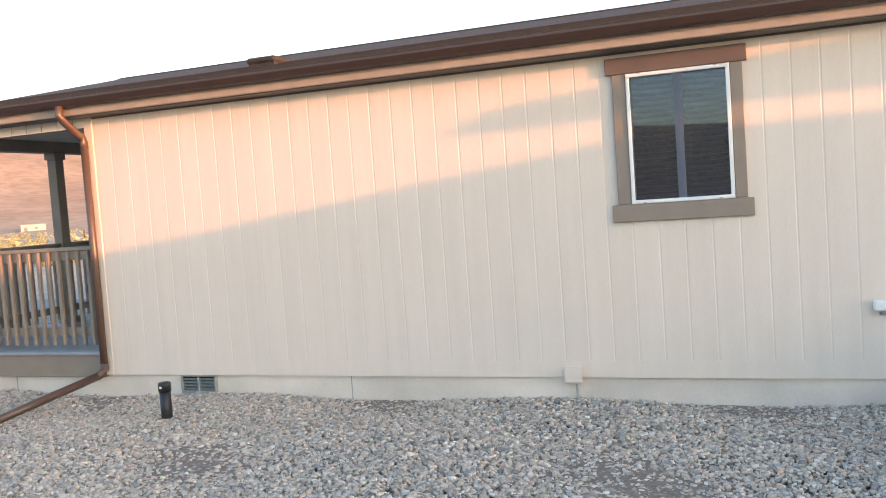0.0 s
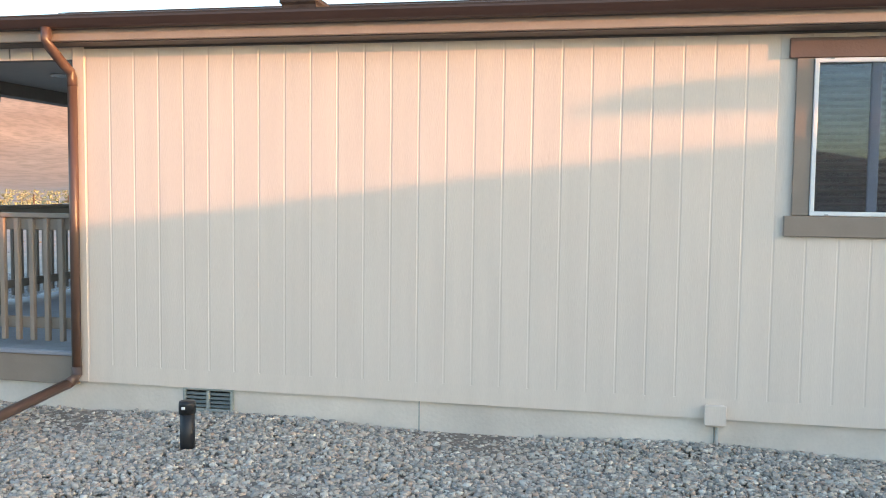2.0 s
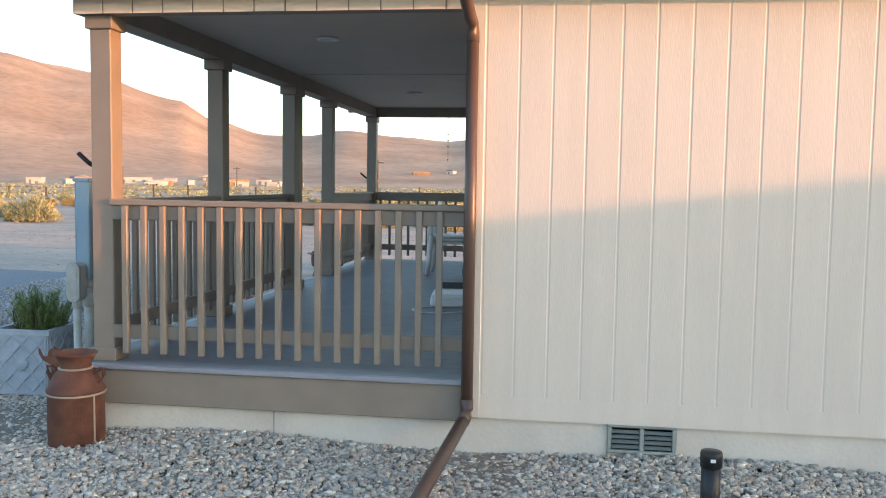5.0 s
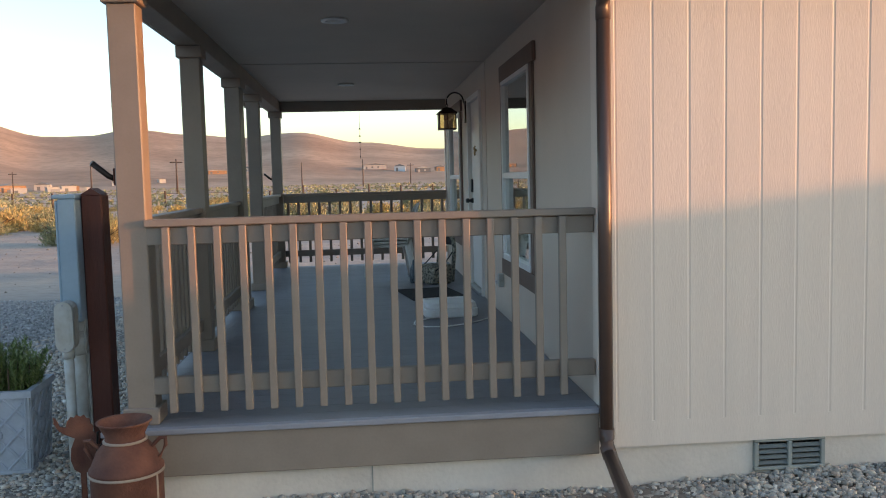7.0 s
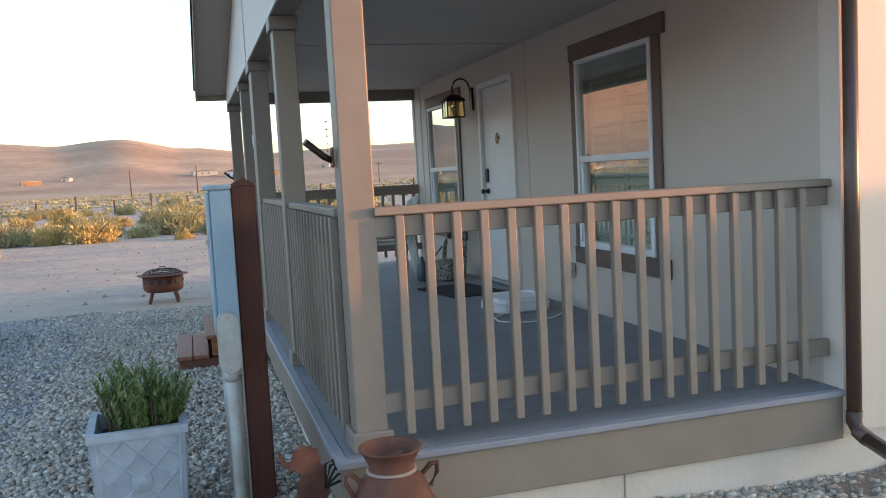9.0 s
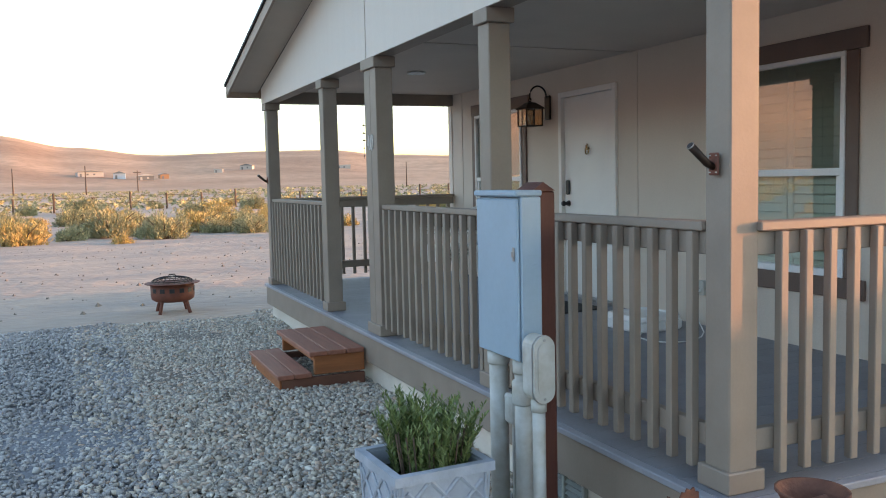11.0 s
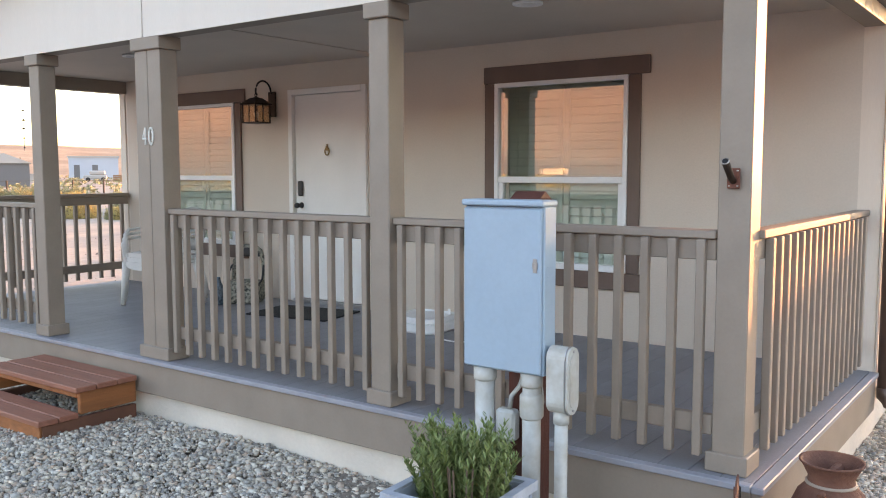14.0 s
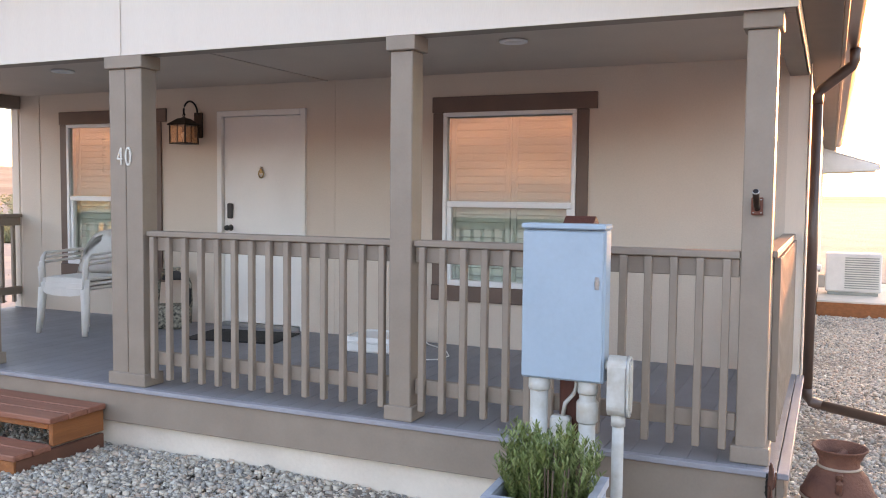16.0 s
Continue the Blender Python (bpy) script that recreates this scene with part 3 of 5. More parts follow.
part("lower_elbow", tube([(0, 0, 0.35), (0, 0, 0.29), (-0.004, -0.03, 0.255), (-0.012, -0.10, 0.235)], 0.04, 10), M_SPOUT, spout, smooth=True)
bm = tube([(-0.012, -0.10, 0.236), (-0.155, -1.42, 0.062)], 0.038, 10)
part("extension", bm, M_SPOUT, spout, smooth=True)
part("outlet", tube([(-0.155, -1.421, 0.062), (-0.1552, -1.424, 0.0618)], 0.030, 10), M_BLACK, spout)


# ---- posts and rails ----
def porch_post(y, width, label, x=-0.15):
    t = thing("porch_post", (x, y, DECK), label, "post", "porch posts")
    h = width / 2
    if width > 0.2:
        part("left_half", box(-0.07, 0.07, 0.002, h, 0, ZBM - DECK - 0.085), M_TRIM, t)
        part("right_half", box(-0.07, 0.07, -h, -0.002, 0, ZBM - DECK - 0.085), M_TRIM, t)
    else:
        part("shaft", box(-0.07, 0.07, -h, h, 0, ZBM - DECK - 0.085, 0.006), M_TRIM, t)
    part("cap", box(-0.091, 0.091, -h - 0.021, h + 0.021, ZBM - DECK - 0.085, ZBM - DECK, 0.005), M_TRIM, t)
    part("base", box(-0.091, 0.091, -h - 0.021, h + 0.021, 0, 0.085, 0.005), M_TRIM, t)
    return t


porch_post(0.155, 0.14, "square taupe painted corner post of the porch, half sunlit", -0.108)
for y in (2.07, 5.575, 8.085):
    porch_post(y, 0.14, "square taupe painted porch post with cap and base")
porch_post(4.12, 0.28, "wide double taupe porch post bearing the house number")

num = {"4": [[(0.030, 0.0), (0.030, 0.115)], [(0.030, 0.115), (0.0, 0.04)], [(0.0, 0.04), (0.044, 0.04)]],
       "0": [[(0.022 + 0.021 * math.cos(a), 0.057 + 0.057 * math.sin(a)) for a in [2 * math.pi * k / 20 for k in range(21)]]]}
for ch, oy in (("4", 4.185), ("0", 4.115)):
    n = thing("house_number", (-0.225, oy, 1.93), "cream metal house number digit on the double post", "house number", "house number")
    bm = bmesh.new()
    for line in num[ch]:
        tube([(0, -p[0], p[1]) for p in line], 0.007, 8, bm)
    part("numeral_" + ("four" if ch == "4" else "zero"), bm, M_CREAM, n)


def railing(p0, p1, n, outward, label, first=0.06, last=0.06):
    """A straight rail from p0 to p1 on the deck, its balusters nailed to the outer side."""
    d = Vector((p1[0] - p0[0], p1[1] - p0[1], 0))
    ln = d.length
    rz = math.degrees(math.atan2(d.y, d.x))
    t = thing("porch_railing", (p0[0], p0[1], DECK), label, "railing", "porch railings", rz=rz)
    s = outward
    part("top_cap", box(0.002, ln - 0.002, -0.045, 0.045, 1.008, 1.045, 0.005), M_TRIM, t)
    part("upper_rail", box(0.004, ln - 0.004, -0.019, 0.019, 0.915, 1.006), M_TRIM, t)
    part("lower_rail", box(0.004, ln - 0.004, -0.019, 0.019, 0.15, 0.238), M_TRIM, t)
    y0, y1 = sorted((s * 0.0205, s * 0.0585))
    me = mesh_of("baluster", box(-0.019, 0.019, y0, y1, 0.06, 1.0065, 0.004), M_TRIM)
    for k in range(n):
        b = new("baluster", me)
        b.location = (first + (ln - first - last) * k / (n - 1), 0, 0)
        b.parent = t
    return t


railing((-0.05, 0.105), (LX, 0.105), 17, -1, "taupe wooden porch railing with square balusters on the sunlit side", 0.108, 0.18)
railing((-0.15, 0.225), (-0.15, 2.0), 14, 1, "taupe wooden porch railing with square balusters")
railing((-0.15, 2.14), (-0.15, 3.98), 14, 1, "taupe wooden porch railing with square balusters")
railing((-0.15, 5.645), (-0.15, 8.015), 17, 1, "taupe wooden porch railing with square balusters")
railing((-0.08, 8.09), (LX - 0.013, 8.09), 16, 1, "dark taupe railing across the far porch end")


# ---- windows and door ----
def slats_panel(t, parent_name, x, y0, y1, z0, z1, rows):
    p = part(parent_name, box(x, x + 0.02, y0, y0 + 0.05, z0, z1), M_SHUTTER, t, "white louvred shutter")
    part("stile", box(x, x + 0.02, y1 - 0.05, y1, z0, z1), M_SHUTTER, p)
    part("backing", box(x + 0.03, x + 0.034, y0, y1, z0, z1, 0), M_SHUTTER, p)
    me = mesh_of("slat", box(-0.028, 0.028, y0 + 0.051, y1 - 0.051, -0.004, 0.004, 0.002), M_SHUTTER)
    for k in range(rows):
        s = new("slat", me)
        s.matrix_world = pose(x + 0.012, 0, z0 + (k + 0.5) * (z1 - z0) / rows, 0, -77, 0)
        s.parent = p


def porch_window(name, y0, y1):
    z0, z1 = WZ
    t = struct(name, "white vinyl single-hung window with brown trim and louvred shutters", "window")
    part("header_trim", box(LX - 0.028, LX - 0.001, y0 - 0.168, y1 + 0.107, z1 + 0.0, z1 + 0.135), M_DARKTRIM, t, "brown header board")
    for a, b in ((y0 - 0.1, y0 - 0.002), (y1 + 0.002, y1 + 0.1)):
        part("side_trim", box(LX - 0.022, LX - 0.001, a, b, z0, z1 - 0.002), M_DARKTRIM, t)
    part("sill_trim", box(LX - 0.028, LX - 0.001, y0 - 0.168, y1 + 0.107, z0 - 0.135, z0 - 0.002), M_DARKTRIM, t, "brown board under the window")
    x0, x1 = LX - 0.032, LX + 0.05
    fr = part("window_frame", box(x0, x1, y0, y1, z0, z0 + 0.05), M_WHITE, t)
    part("head", box(x0, x1, y0, y1, z1 - 0.035, z1), M_WHITE, fr)
    part("jamb", box(x0, x1, y0, y0 + 0.035, z0 + 0.05, z1 - 0.035), M_WHITE, fr)
    part("jamb", box(x0, x1, y1 - 0.035, y1, z0 + 0.05, z1 - 0.035), M_WHITE, fr)
    zm = 1.68
    part("meeting_rail", box(x0 + 0.006, x1, y0 + 0.036, y1 - 0.036, zm - 0.03, zm + 0.02), M_WHITE, t)
    sash = part("lower_sash", box(x0 + 0.016, x1 - 0.01, y0 + 0.036, y0 + 0.075, z0 + 0.05, zm - 0.031), M_WHITE, t)
    part("stile", box(x0 + 0.016, x1 - 0.01, y1 - 0.075, y1 - 0.036, z0 + 0.05, zm - 0.031), M_WHITE, sash)
    for nm, za, zb, xx in (("upper_pane", zm + 0.02, z1 - 0.035, x0 + 0.03), ("lower_pane", z0 + 0.05, zm - 0.03, x0 + 0.045)):
        pn = part(nm, box(xx, xx + 0.004, y0 + 0.035, y1 - 0.035, za, zb, 0), M_GLASS if nm == "upper_pane" else M_GLASS_LOW, t, "reflecting window glass")
        pn.visible_shadow = False
    ym = (y0 + y1) / 2
    for a, b in ((y0 + 0.03, ym - 0.004), (ym + 0.004, y1 - 0.03)):
        slats_panel(t, "shutter", LX + 0.075, a, b, z0 + 0.02, z1 - 0.02, 22)
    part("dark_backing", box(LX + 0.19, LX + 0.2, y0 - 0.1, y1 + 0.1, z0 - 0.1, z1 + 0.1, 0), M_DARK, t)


porch_window("window_1", *WINS[0])
porch_window("window_2", *WINS[1])

# side window with a dark sun screen
t = struct("window_3", "white framed slider window behind a dark sun screen, brown trim", "window")
x0, x1, z0, z1 = W0
part("header_trim", box(x0 - 0.15, x1 + 0.122, -0.032, -0.001, z1 + 0.004, z1 + 0.128), M_DARKTRIM, t, "brown header board")
for a, b in ((x0 - 0.105, x0 - 0.002), (x1 + 0.002, x1 + 0.088)):
    part("side_trim", box(a, b, -0.024, -0.001, z0, z1 + 0.002), M_TRIM, t)
part("sill_trim", box(x0 - 0.15, x1 + 0.13, -0.032, -0.001, z0 - 0.134, z0 - 0.002), M_TRIM, t, "taupe board under the window")
fr = part("window_frame", box(x0, x1, -0.034, 0.04, z0, z0 + 0.028), M_WHITE, t)
part("head", box(x0, x1, -0.034, 0.04, z1 - 0.028, z1), M_WHITE, fr)
part("jamb", box(x0, x0 + 0.028, -0.034, 0.04, z0 + 0.028, z1 - 0.028), M_WHITE, fr)
part("jamb", box(x1 - 0.028, x1, -0.034, 0.04, z0 + 0.028, z1 - 0.028), M_WHITE, fr)
part("mullion", box((x0 + x1) / 2 - 0.03, (x0 + x1) / 2 + 0.03, 0.005, 0.04, z0 + 0.028, z1 - 0.028), M_WHITE, t)
pn = part("sun_screen", box(x0 + 0.028, x1 - 0.028, -0.026, -0.022, z0 + 0.028, z1 - 0.028, 0), M_SCREEN, t, "dark mesh sun screen")
pn = part("pane", box(x0 + 0.028, x1 - 0.028, 0.02, 0.024, z0 + 0.028, z1 - 0.028, 0), M_GLASS, t)
me = mesh_of("blind_slat", box(x0 + 0.03, x1 - 0.03, -0.022, 0.022, -0.002, 0.002, 0), M_SHUTTER)
for k in range(22):
    s = new("blind_slat", me)
    s.matrix_world = pose(0, 0.10, z0 + 0.05 + k * 0.043, 35, 0, 0)
    s.parent = t
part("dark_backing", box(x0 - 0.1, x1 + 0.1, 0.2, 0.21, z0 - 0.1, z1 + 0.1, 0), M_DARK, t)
for xx in (x0 + 0.1, x1 - 0.1):
    for zz in (z0 + 0.003, z1 - 0.009):
        part("clip", box(xx - 0.012, xx + 0.012, -0.04, -0.0345, zz, zz + 0.008, 0.001), M_CHROME, t)

door = struct("door_1", "closed white flush front door in a white frame", "door")
y0, y1, zt = DY
for a, b in ((y0, y0 + 0.055), (y1 - 0.055, y1)):
    part("door_jamb", box(LX - 0.03, LX + 0.1, a, b, DECK, zt), M_DOOR, door)
part("door_head", box(LX - 0.03, LX + 0.1, y0 + 0.055, y1 - 0.055, zt - 0.055, zt), M_DOOR, door)
leaf = part("door_leaf", box(LX + 0.012, LX + 0.055, y0 + 0.058, y1 - 0.058, DECK + 0.035, zt - 0.058), M_DOOR, door)
part("threshold", box(LX - 0.05, LX + 0.1, y0 + 0.056, y1 - 0.056, DECK, DECK + 0.03), M_CHROME, door, "metal threshold")
yl = y1 - 0.135
part("keypad_lock", box(LX - 0.012, LX + 0.011, yl - 0.034, yl + 0.034, 1.50, 1.65, 0.012), M_BLACK, leaf, "black keypad deadbolt")
k = part("door_knob", tube([(LX + 0.011, yl, 1.41), (LX - 0.03, yl, 1.41), (LX - 0.045, yl, 1.41), (LX - 0.07, yl, 1.41)], [0.032, 0.014, 0.028, 0.022], 14), M_BLACK, leaf, "black door knob", True)
kn = bmesh.new()
tube([(LX - 0.004, 4.83, 2.0), (LX - 0.012, 4.83, 1.985), (LX - 0.012, 4.83, 1.96)], 0.012, 8, kn)
tube([(LX - 0.01, 4.83 + 0.028 * math.sin(a), 1.935 + 0.035 * math.cos(a)) for a in [2 * math.pi * k / 14 for k in range(15)]], 0.007, 8, kn)
tube([(LX + 0.011, 4.83, 1.955), (LX - 0.012, 4.83, 1.955)], 0.014, 8, kn)
part("knocker", kn, M_BRASS, leaf, "small brass door knocker")

# lantern
lan = thing("wall_lantern", (LX, 5.575, 2.265), "bronze hanging wall lantern with pale amber glass panes", "wall lamp")
part("back_plate", box(-0.028, 0, -0.06, 0.06, 0.03, 0.32, 0.008), M_BRONZE, lan)
arm = [(-0.02, 0, 0.29)] + [(-0.15 - 0.115 * math.cos(a), 0, 0.31 + 0.125 * math.sin(a)) for a in [math.pi - math.pi * k / 12 for k in range(13)]] + [(-0.262, 0, 0.285), (-0.255, 0, 0.275), (-0.245, 0, 0.28)]
part("arm", tube(arm, 0.011, 10), M_BRONZE, lan, smooth=True)
part("hanging_ring", tube([(-0.262 + 0.016 * math.cos(a), 0, 0.268 + 0.02 * math.sin(a)) for a in [2 * math.pi * k / 12 for k in range(13)]], 0.005, 6), M_BRONZE, lan)
body = part("cage_top", lathe([(0.012, 0.25), (0.03, 0.24), (0.07, 0.232), (0.18, 0.168), (0.186, 0.152), (0.0, 0.152)], 4), M_BRONZE, lan, "bronze lantern roof")
body.location = (-0.262, 0, 0)
body.rotation_euler = (0, 0, radians(45))
for sx in (-1, 1):
    for sy in (-1, 1):
        part("cage_bar", box(-0.262 + sx * 0.108 - 0.008, -0.262 + sx * 0.108 + 0.008, sy * 0.108 - 0.008, sy * 0.108 + 0.008, -0.04, 0.152, 0.002), M_BRONZE, lan)
part("cage_bottom", box(-0.38, -0.144, -0.118, 0.118, -0.055, -0.04, 0.004), M_BRONZE, lan)
for a in range(4):
    g = part("pane", box(-0.099, 0.099, 0.106, 0.109, -0.039, 0.151, 0), M_AMBER, lan, "pale amber glass pane")
    g.matrix_world = lan.matrix_world @ pose(-0.262, 0, 0, 0, 0, 90 * a)
    g = part("muntin", box(-0.005, 0.005, 0.1095, 0.113, -0.04, 0.152, 0.001), M_BRONZE, lan)
    g.matrix_world = lan.matrix_world @ pose(-0.262, 0, 0, 0, 0, 90 * a)
part("bulb", lathe([(0.008, -0.035), (0.014, 0.0), (0.03, 0.04), (0.03, 0.06), (0.0, 0.09)], 12, None, (-0.262, 0)), M_CREAM, lan, smooth=True)

lan.scale = (0.86, 0.86, 0.86)

# ceiling lights
for y in (1.8, 5.9):
    c = thing("recessed_light", (0.89, y, 2.784), "white round recessed ceiling light, switched off", "ceiling light", "porch ceiling lights")
    part("trim_ring", lathe([(0.095, 0.0), (0.095, -0.012), (0.07, -0.016), (0.062, -0.004), (0.062, 0.0)], 28), M_WHITE, c, smooth=True)
    part("lens", lathe([(0.061, -0.001), (0.03, -0.006), (0.0, -0.007)], 28), M_CREAM, c, smooth=True)

# flag holders
for xf, y in ((-0.19, 0.155), (-0.22, 8.085)):
    f = thing("flag_holder", (xf, y, 1.72), "dark metal flagpole holder on a red-brown plate", "flag holder", "flag holders")
    f.scale = (0.78, 0.78, 0.78)
    part("plate", box(-0.012, 0, -0.035, 0.035, -0.06, 0.05, 0.006), M_RUSTBROWN, f, "red-brown plate")
    part("socket", tube([(-0.01, 0, -0.02), (-0.05, 0, 0.0), (-0.15, 0, 0.085)], [0.018, 0.019, 0.02], 12), M_BRONZE, f, "dark bronze socket tube", True)
    part("socket_ring", tube([(-0.1465, 0, 0.0821), (-0.1505, 0, 0.0855)], 0.0212, 12), M_CHROME, f, "bright steel rim", True)
    part("socket_mouth", tube([(-0.1505, 0, 0.0855), (-0.153, 0, 0.0875)], 0.016, 12), M_BLACK, f)
    for yy in (-0.022, 0.022):
        for zz in (-0.045, 0.036):
            part("screw", lathe([(0.006, -0.003), (0.006, 0.003)], 8, None, (-0.012, yy)), M_CHROME, f).location = (0, 0, zz)


# ---- against the walls ----
def foundation_vent(m_at, rz):
    v = thing("foundation_vent", m_at, "two-pane louvred foundation vent in the concrete", "vent", "foundation vents", rz=rz)
    part("frame_bottom", box(-0.2, 0.2, -0.012, 0.02, 0.0, 0.02), M_VENT, v)
    part("frame_top", box(-0.2, 0.2, -0.012, 0.02, 0.155, 0.17), M_VENT, v)
    for x in (-0.2, -0.0125, 0.175):
        part("frame_bar", box(x, x + 0.025, -0.012, 0.02, 0.02, 0.155), M_VENT, v)
    part("backing", box(-0.19, 0.19, 0.012, 0.018, 0.01, 0.16, 0), M_DARK, v)
    for x in (-0.174, 0.014):
        for k in range(4):
            s = part("slat", box(x, x + 0.16, -0.012, 0.012, -0.002, 0.002, 0.001), M_LOUVRE, v)
            s.matrix_world = v.matrix_world @ pose(0, 0, 0.04 + 0.03 * k, 48, 0, 0)


foundation_vent((3.305, 0.018, 0.052), 0)
foundation_vent((-0.212, 1.24, 0.02), -90)

p = thing("cleanout_pipe", (3.565, -0.8, 0.0), "black plastic standpipe with cap in the gravel", "pipe")
part("pipe", lathe([(0.047, -0.05), (0.047, 0.27)], 20), M_BLACK, p, smooth=True)
part("cap", lathe([(0.054, 0.262), (0.054, 0.325), (0.05, 0.338), (0.0, 0.342)], 20), M_BLACK, p, smooth=True)
part("label_sticker", box(-0.012, 0.012, -0.0555, -0.053, 0.295, 0.312, 0.001), M_WHITE, p, "small white sticker")

o = thing("outlet_box", (6.9, 0, 0.182), "cream painted weatherproof electrical cover low on the siding", "outlet")
part("body", box(-0.065, 0.065, -0.05, 0.0, 0.0, 0.14, 0.01), M_SIDING, o)
part("cover", box(-0.07, 0.07, -0.062, -0.051, 0.012, 0.145, 0.008), M_SIDING, o)
part("conduit", tube([(0.02, 0.01, 0.0), (0.02, 0.01, -0.15)], 0.011, 10), M_CONDUIT, o)

o = thing("hose_bib_box", (9.12, 0, 0.72), "small white metal fitting on the siding", "wall fitting")
part("body", box(-0.06, 0.06, -0.07, 0.0, 0.0, 0.075, 0.012), M_WHITE, o)
part("knob", lathe([(0.02, -0.03), (0.024, -0.015), (0.012, 0.0)], 12, None, (0, -0.04)), M_CHROME, o)

o = thing("porch_outlet", (LX, 3.117, 0.70), "grey weatherproof outlet on the porch wall", "outlet")
part("cover", box(-0.05, 0, -0.04, 0.04, 0, 0.12, 0.008), M_CONDUIT, o)
part("plug", box(-0.075, -0.05, -0.015, 0.015, 0.03, 0.06, 0.004), M_WHITE, o)

# meter pedestal: post, panel, conduits
post = thing("utility_post", (-0.535, 0.93, 0), "dark red-brown stained timber post behind the electric panel", "post")
part("timber", box(-0.06, 0.06, -0.075, 0.075, -0.1, 1.62, 0.008), M_POSTWOOD, post)
bm = bmesh.new()
v = [bm.verts.new(q) for q in ((-0.06, -0.075, 1.621), (0.06, -0.075, 1.621), (0.06, 0.075, 1.621), (-0.06, 0.075, 1.621), (0.0, -0.075, 1.66), (0.0, 0.075, 1.66))]
for q in ((0, 1, 2, 3), (0, 4, 1), (2, 5, 3), (1, 4, 5, 2), (0, 3, 5, 4)):
    bm.faces.new([v[i] for i in q])
bmesh.ops.recalc_face_normals(bm, faces=bm.faces[:])
part("peaked_top", bm, M_POSTWOOD, post)

pan = thing("electric_panel", (-0.598, 0.965, 0.885), "pale blue-grey steel electric panel on pipe conduits", "electric panel")
part("case", box(-0.10, 0, -0.2, 0.2, 0, 0.715, 0.006), M_PANEL, pan)
part("front_door", box(-0.117, -0.1015, -0.192, 0.197, 0.008, 0.705, 0.005), M_PANEL, pan)
part("rain_lip", box(-0.127, 0.004, -0.204, 0.204, 0.716, 0.742, 0.006), M_PANEL, pan)
part("latch", lathe([(0.012, -0.012), (0.012, 0.012)], 10, None, (-0.119, -0.165)), M_CHROME, pan).location = (0, 0, 0.47)
part("hasp", box(-0.122, -0.1175, -0.175, -0.155, 0.44, 0.50, 0.003), M_CHROME, pan)
for zz in (0.1, 0.42, 0.46):
    part("seam_bead", box(-0.08, -0.02, -0.2025, -0.2005, zz, zz + 0.004, 0.0005), M_PANEL, pan)


def conduit(y, r, label, x=-0.65, coupling=False, z1=0.884):
    c = thing("conduit", (x, y, 0), label, "conduit", "panel conduits")
    part("pipe", lathe([(r, -0.1), (r, z1)], 18), M_CONDUIT, c, smooth=True)
    part("collar", lathe([(r + 0.006, z1 - 0.06), (r + 0.008, z1 - 0.05), (r + 0.008, z1 - 0.001)], 18), M_CONDUIT, c, smooth=True)
    if coupling:
        part("coupling", lathe([(r + 0.004, z1 - 0.2), (r + 0.012, z1 - 0.19), (r + 0.012, z1 - 0.1), (r + 0.004, z1 - 0.09)], 18), M_CONDUIT, c, smooth=True)


conduit(1.09, 0.044, "fat grey plastic conduit with weathered stains under the panel")
conduit(0.85, 0.040, "fat grey conduit with a coupling under the panel", coupling=True)
c = thing("conduit_fitting", (-0.66, 0.70, 0), "grey conduit with a pull elbow beside the panel", "conduit", "panel conduits")
part("pipe", lathe([(0.028, -0.1), (0.028, 0.74)], 16), M_CONDUIT, c, smooth=True)
def stadium(half, z0, z1, n=10):
    top = [(half * math.cos(math.pi * k / n), z1 - half + half * math.sin(math.pi * k / n)) for k in range(n + 1)]
    low = [(half * math.cos(math.pi * (1 + k / n)), z0 + half + half * math.sin(math.pi * (1 + k / n))) for k in range(n + 1)]
    return top + low


part("elbow_body", extrude_outline(stadium(0.05, 0.735, 1.02), "y", -0.038, 0.046), M_CONDUIT, c)
part("gasket", extrude_outline(stadium(0.054, 0.731, 1.024), "y", -0.043, -0.0385), M_CHROME, c, "thin dull metal gasket")
part("cover", extrude_outline(stadium(0.05, 0.735, 1.02), "y", -0.054, -0.0435), M_CONDUIT, c)
part("cover_rib", extrude_outline(stadium(0.032, 0.765, 0.99), "y", -0.058, -0.0545), M_CONDUIT, c)
for z in (0.752, 1.003):
    part("cover_screw", tube([(0, -0.0545, z), (0, -0.058, z)], 0.006, 8), M_CHROME, c)
part("hub", tube([(0.0, 0.044, 0.97), (0.0, 0.062, 0.97)], 0.026, 12), M_CONDUIT, c, smooth=True)
part("collar", lathe([(0.034, 0.69), (0.034, 0.739)], 16), M_CONDUIT, c, smooth=True)
c = thing("junction_box", (-0.612, 0.985, 0.56), "small grey junction box with a bent cable", "junction box")
part("body", box(-0.045, 0.014, -0.05, 0.05, 0, 0.14, 0.012), M_CONDUIT, c)
part("cable", tube([(-0.015, -0.01, 0.14), (-0.015, -0.02, 0.20), (-0.015, -0.06, 0.25), (-0.015, -0.075, 0.3), (-0.015, -0.075, 0.33)], 0.011, 8), M_CONDUIT, c, smooth=True)
part("stem", tube([(-0.015, 0.0, 0.0), (-0.015, 0.0, -0.6)], 0.012, 8), M_CONDUIT, c)
c = thing("ground_wire", (-0.602, 0.84, 0), "thin grey wire down the utility post", "wire")
part("wire", tube([(0, 0.0, 0.9), (0.0, -0.02, 0.75), (0.0, 0.01, 0.62), (0.0, 0.02, 0.3), (0, 0.02, -0.05)], 0.006, 6), M_CONDUIT, c)


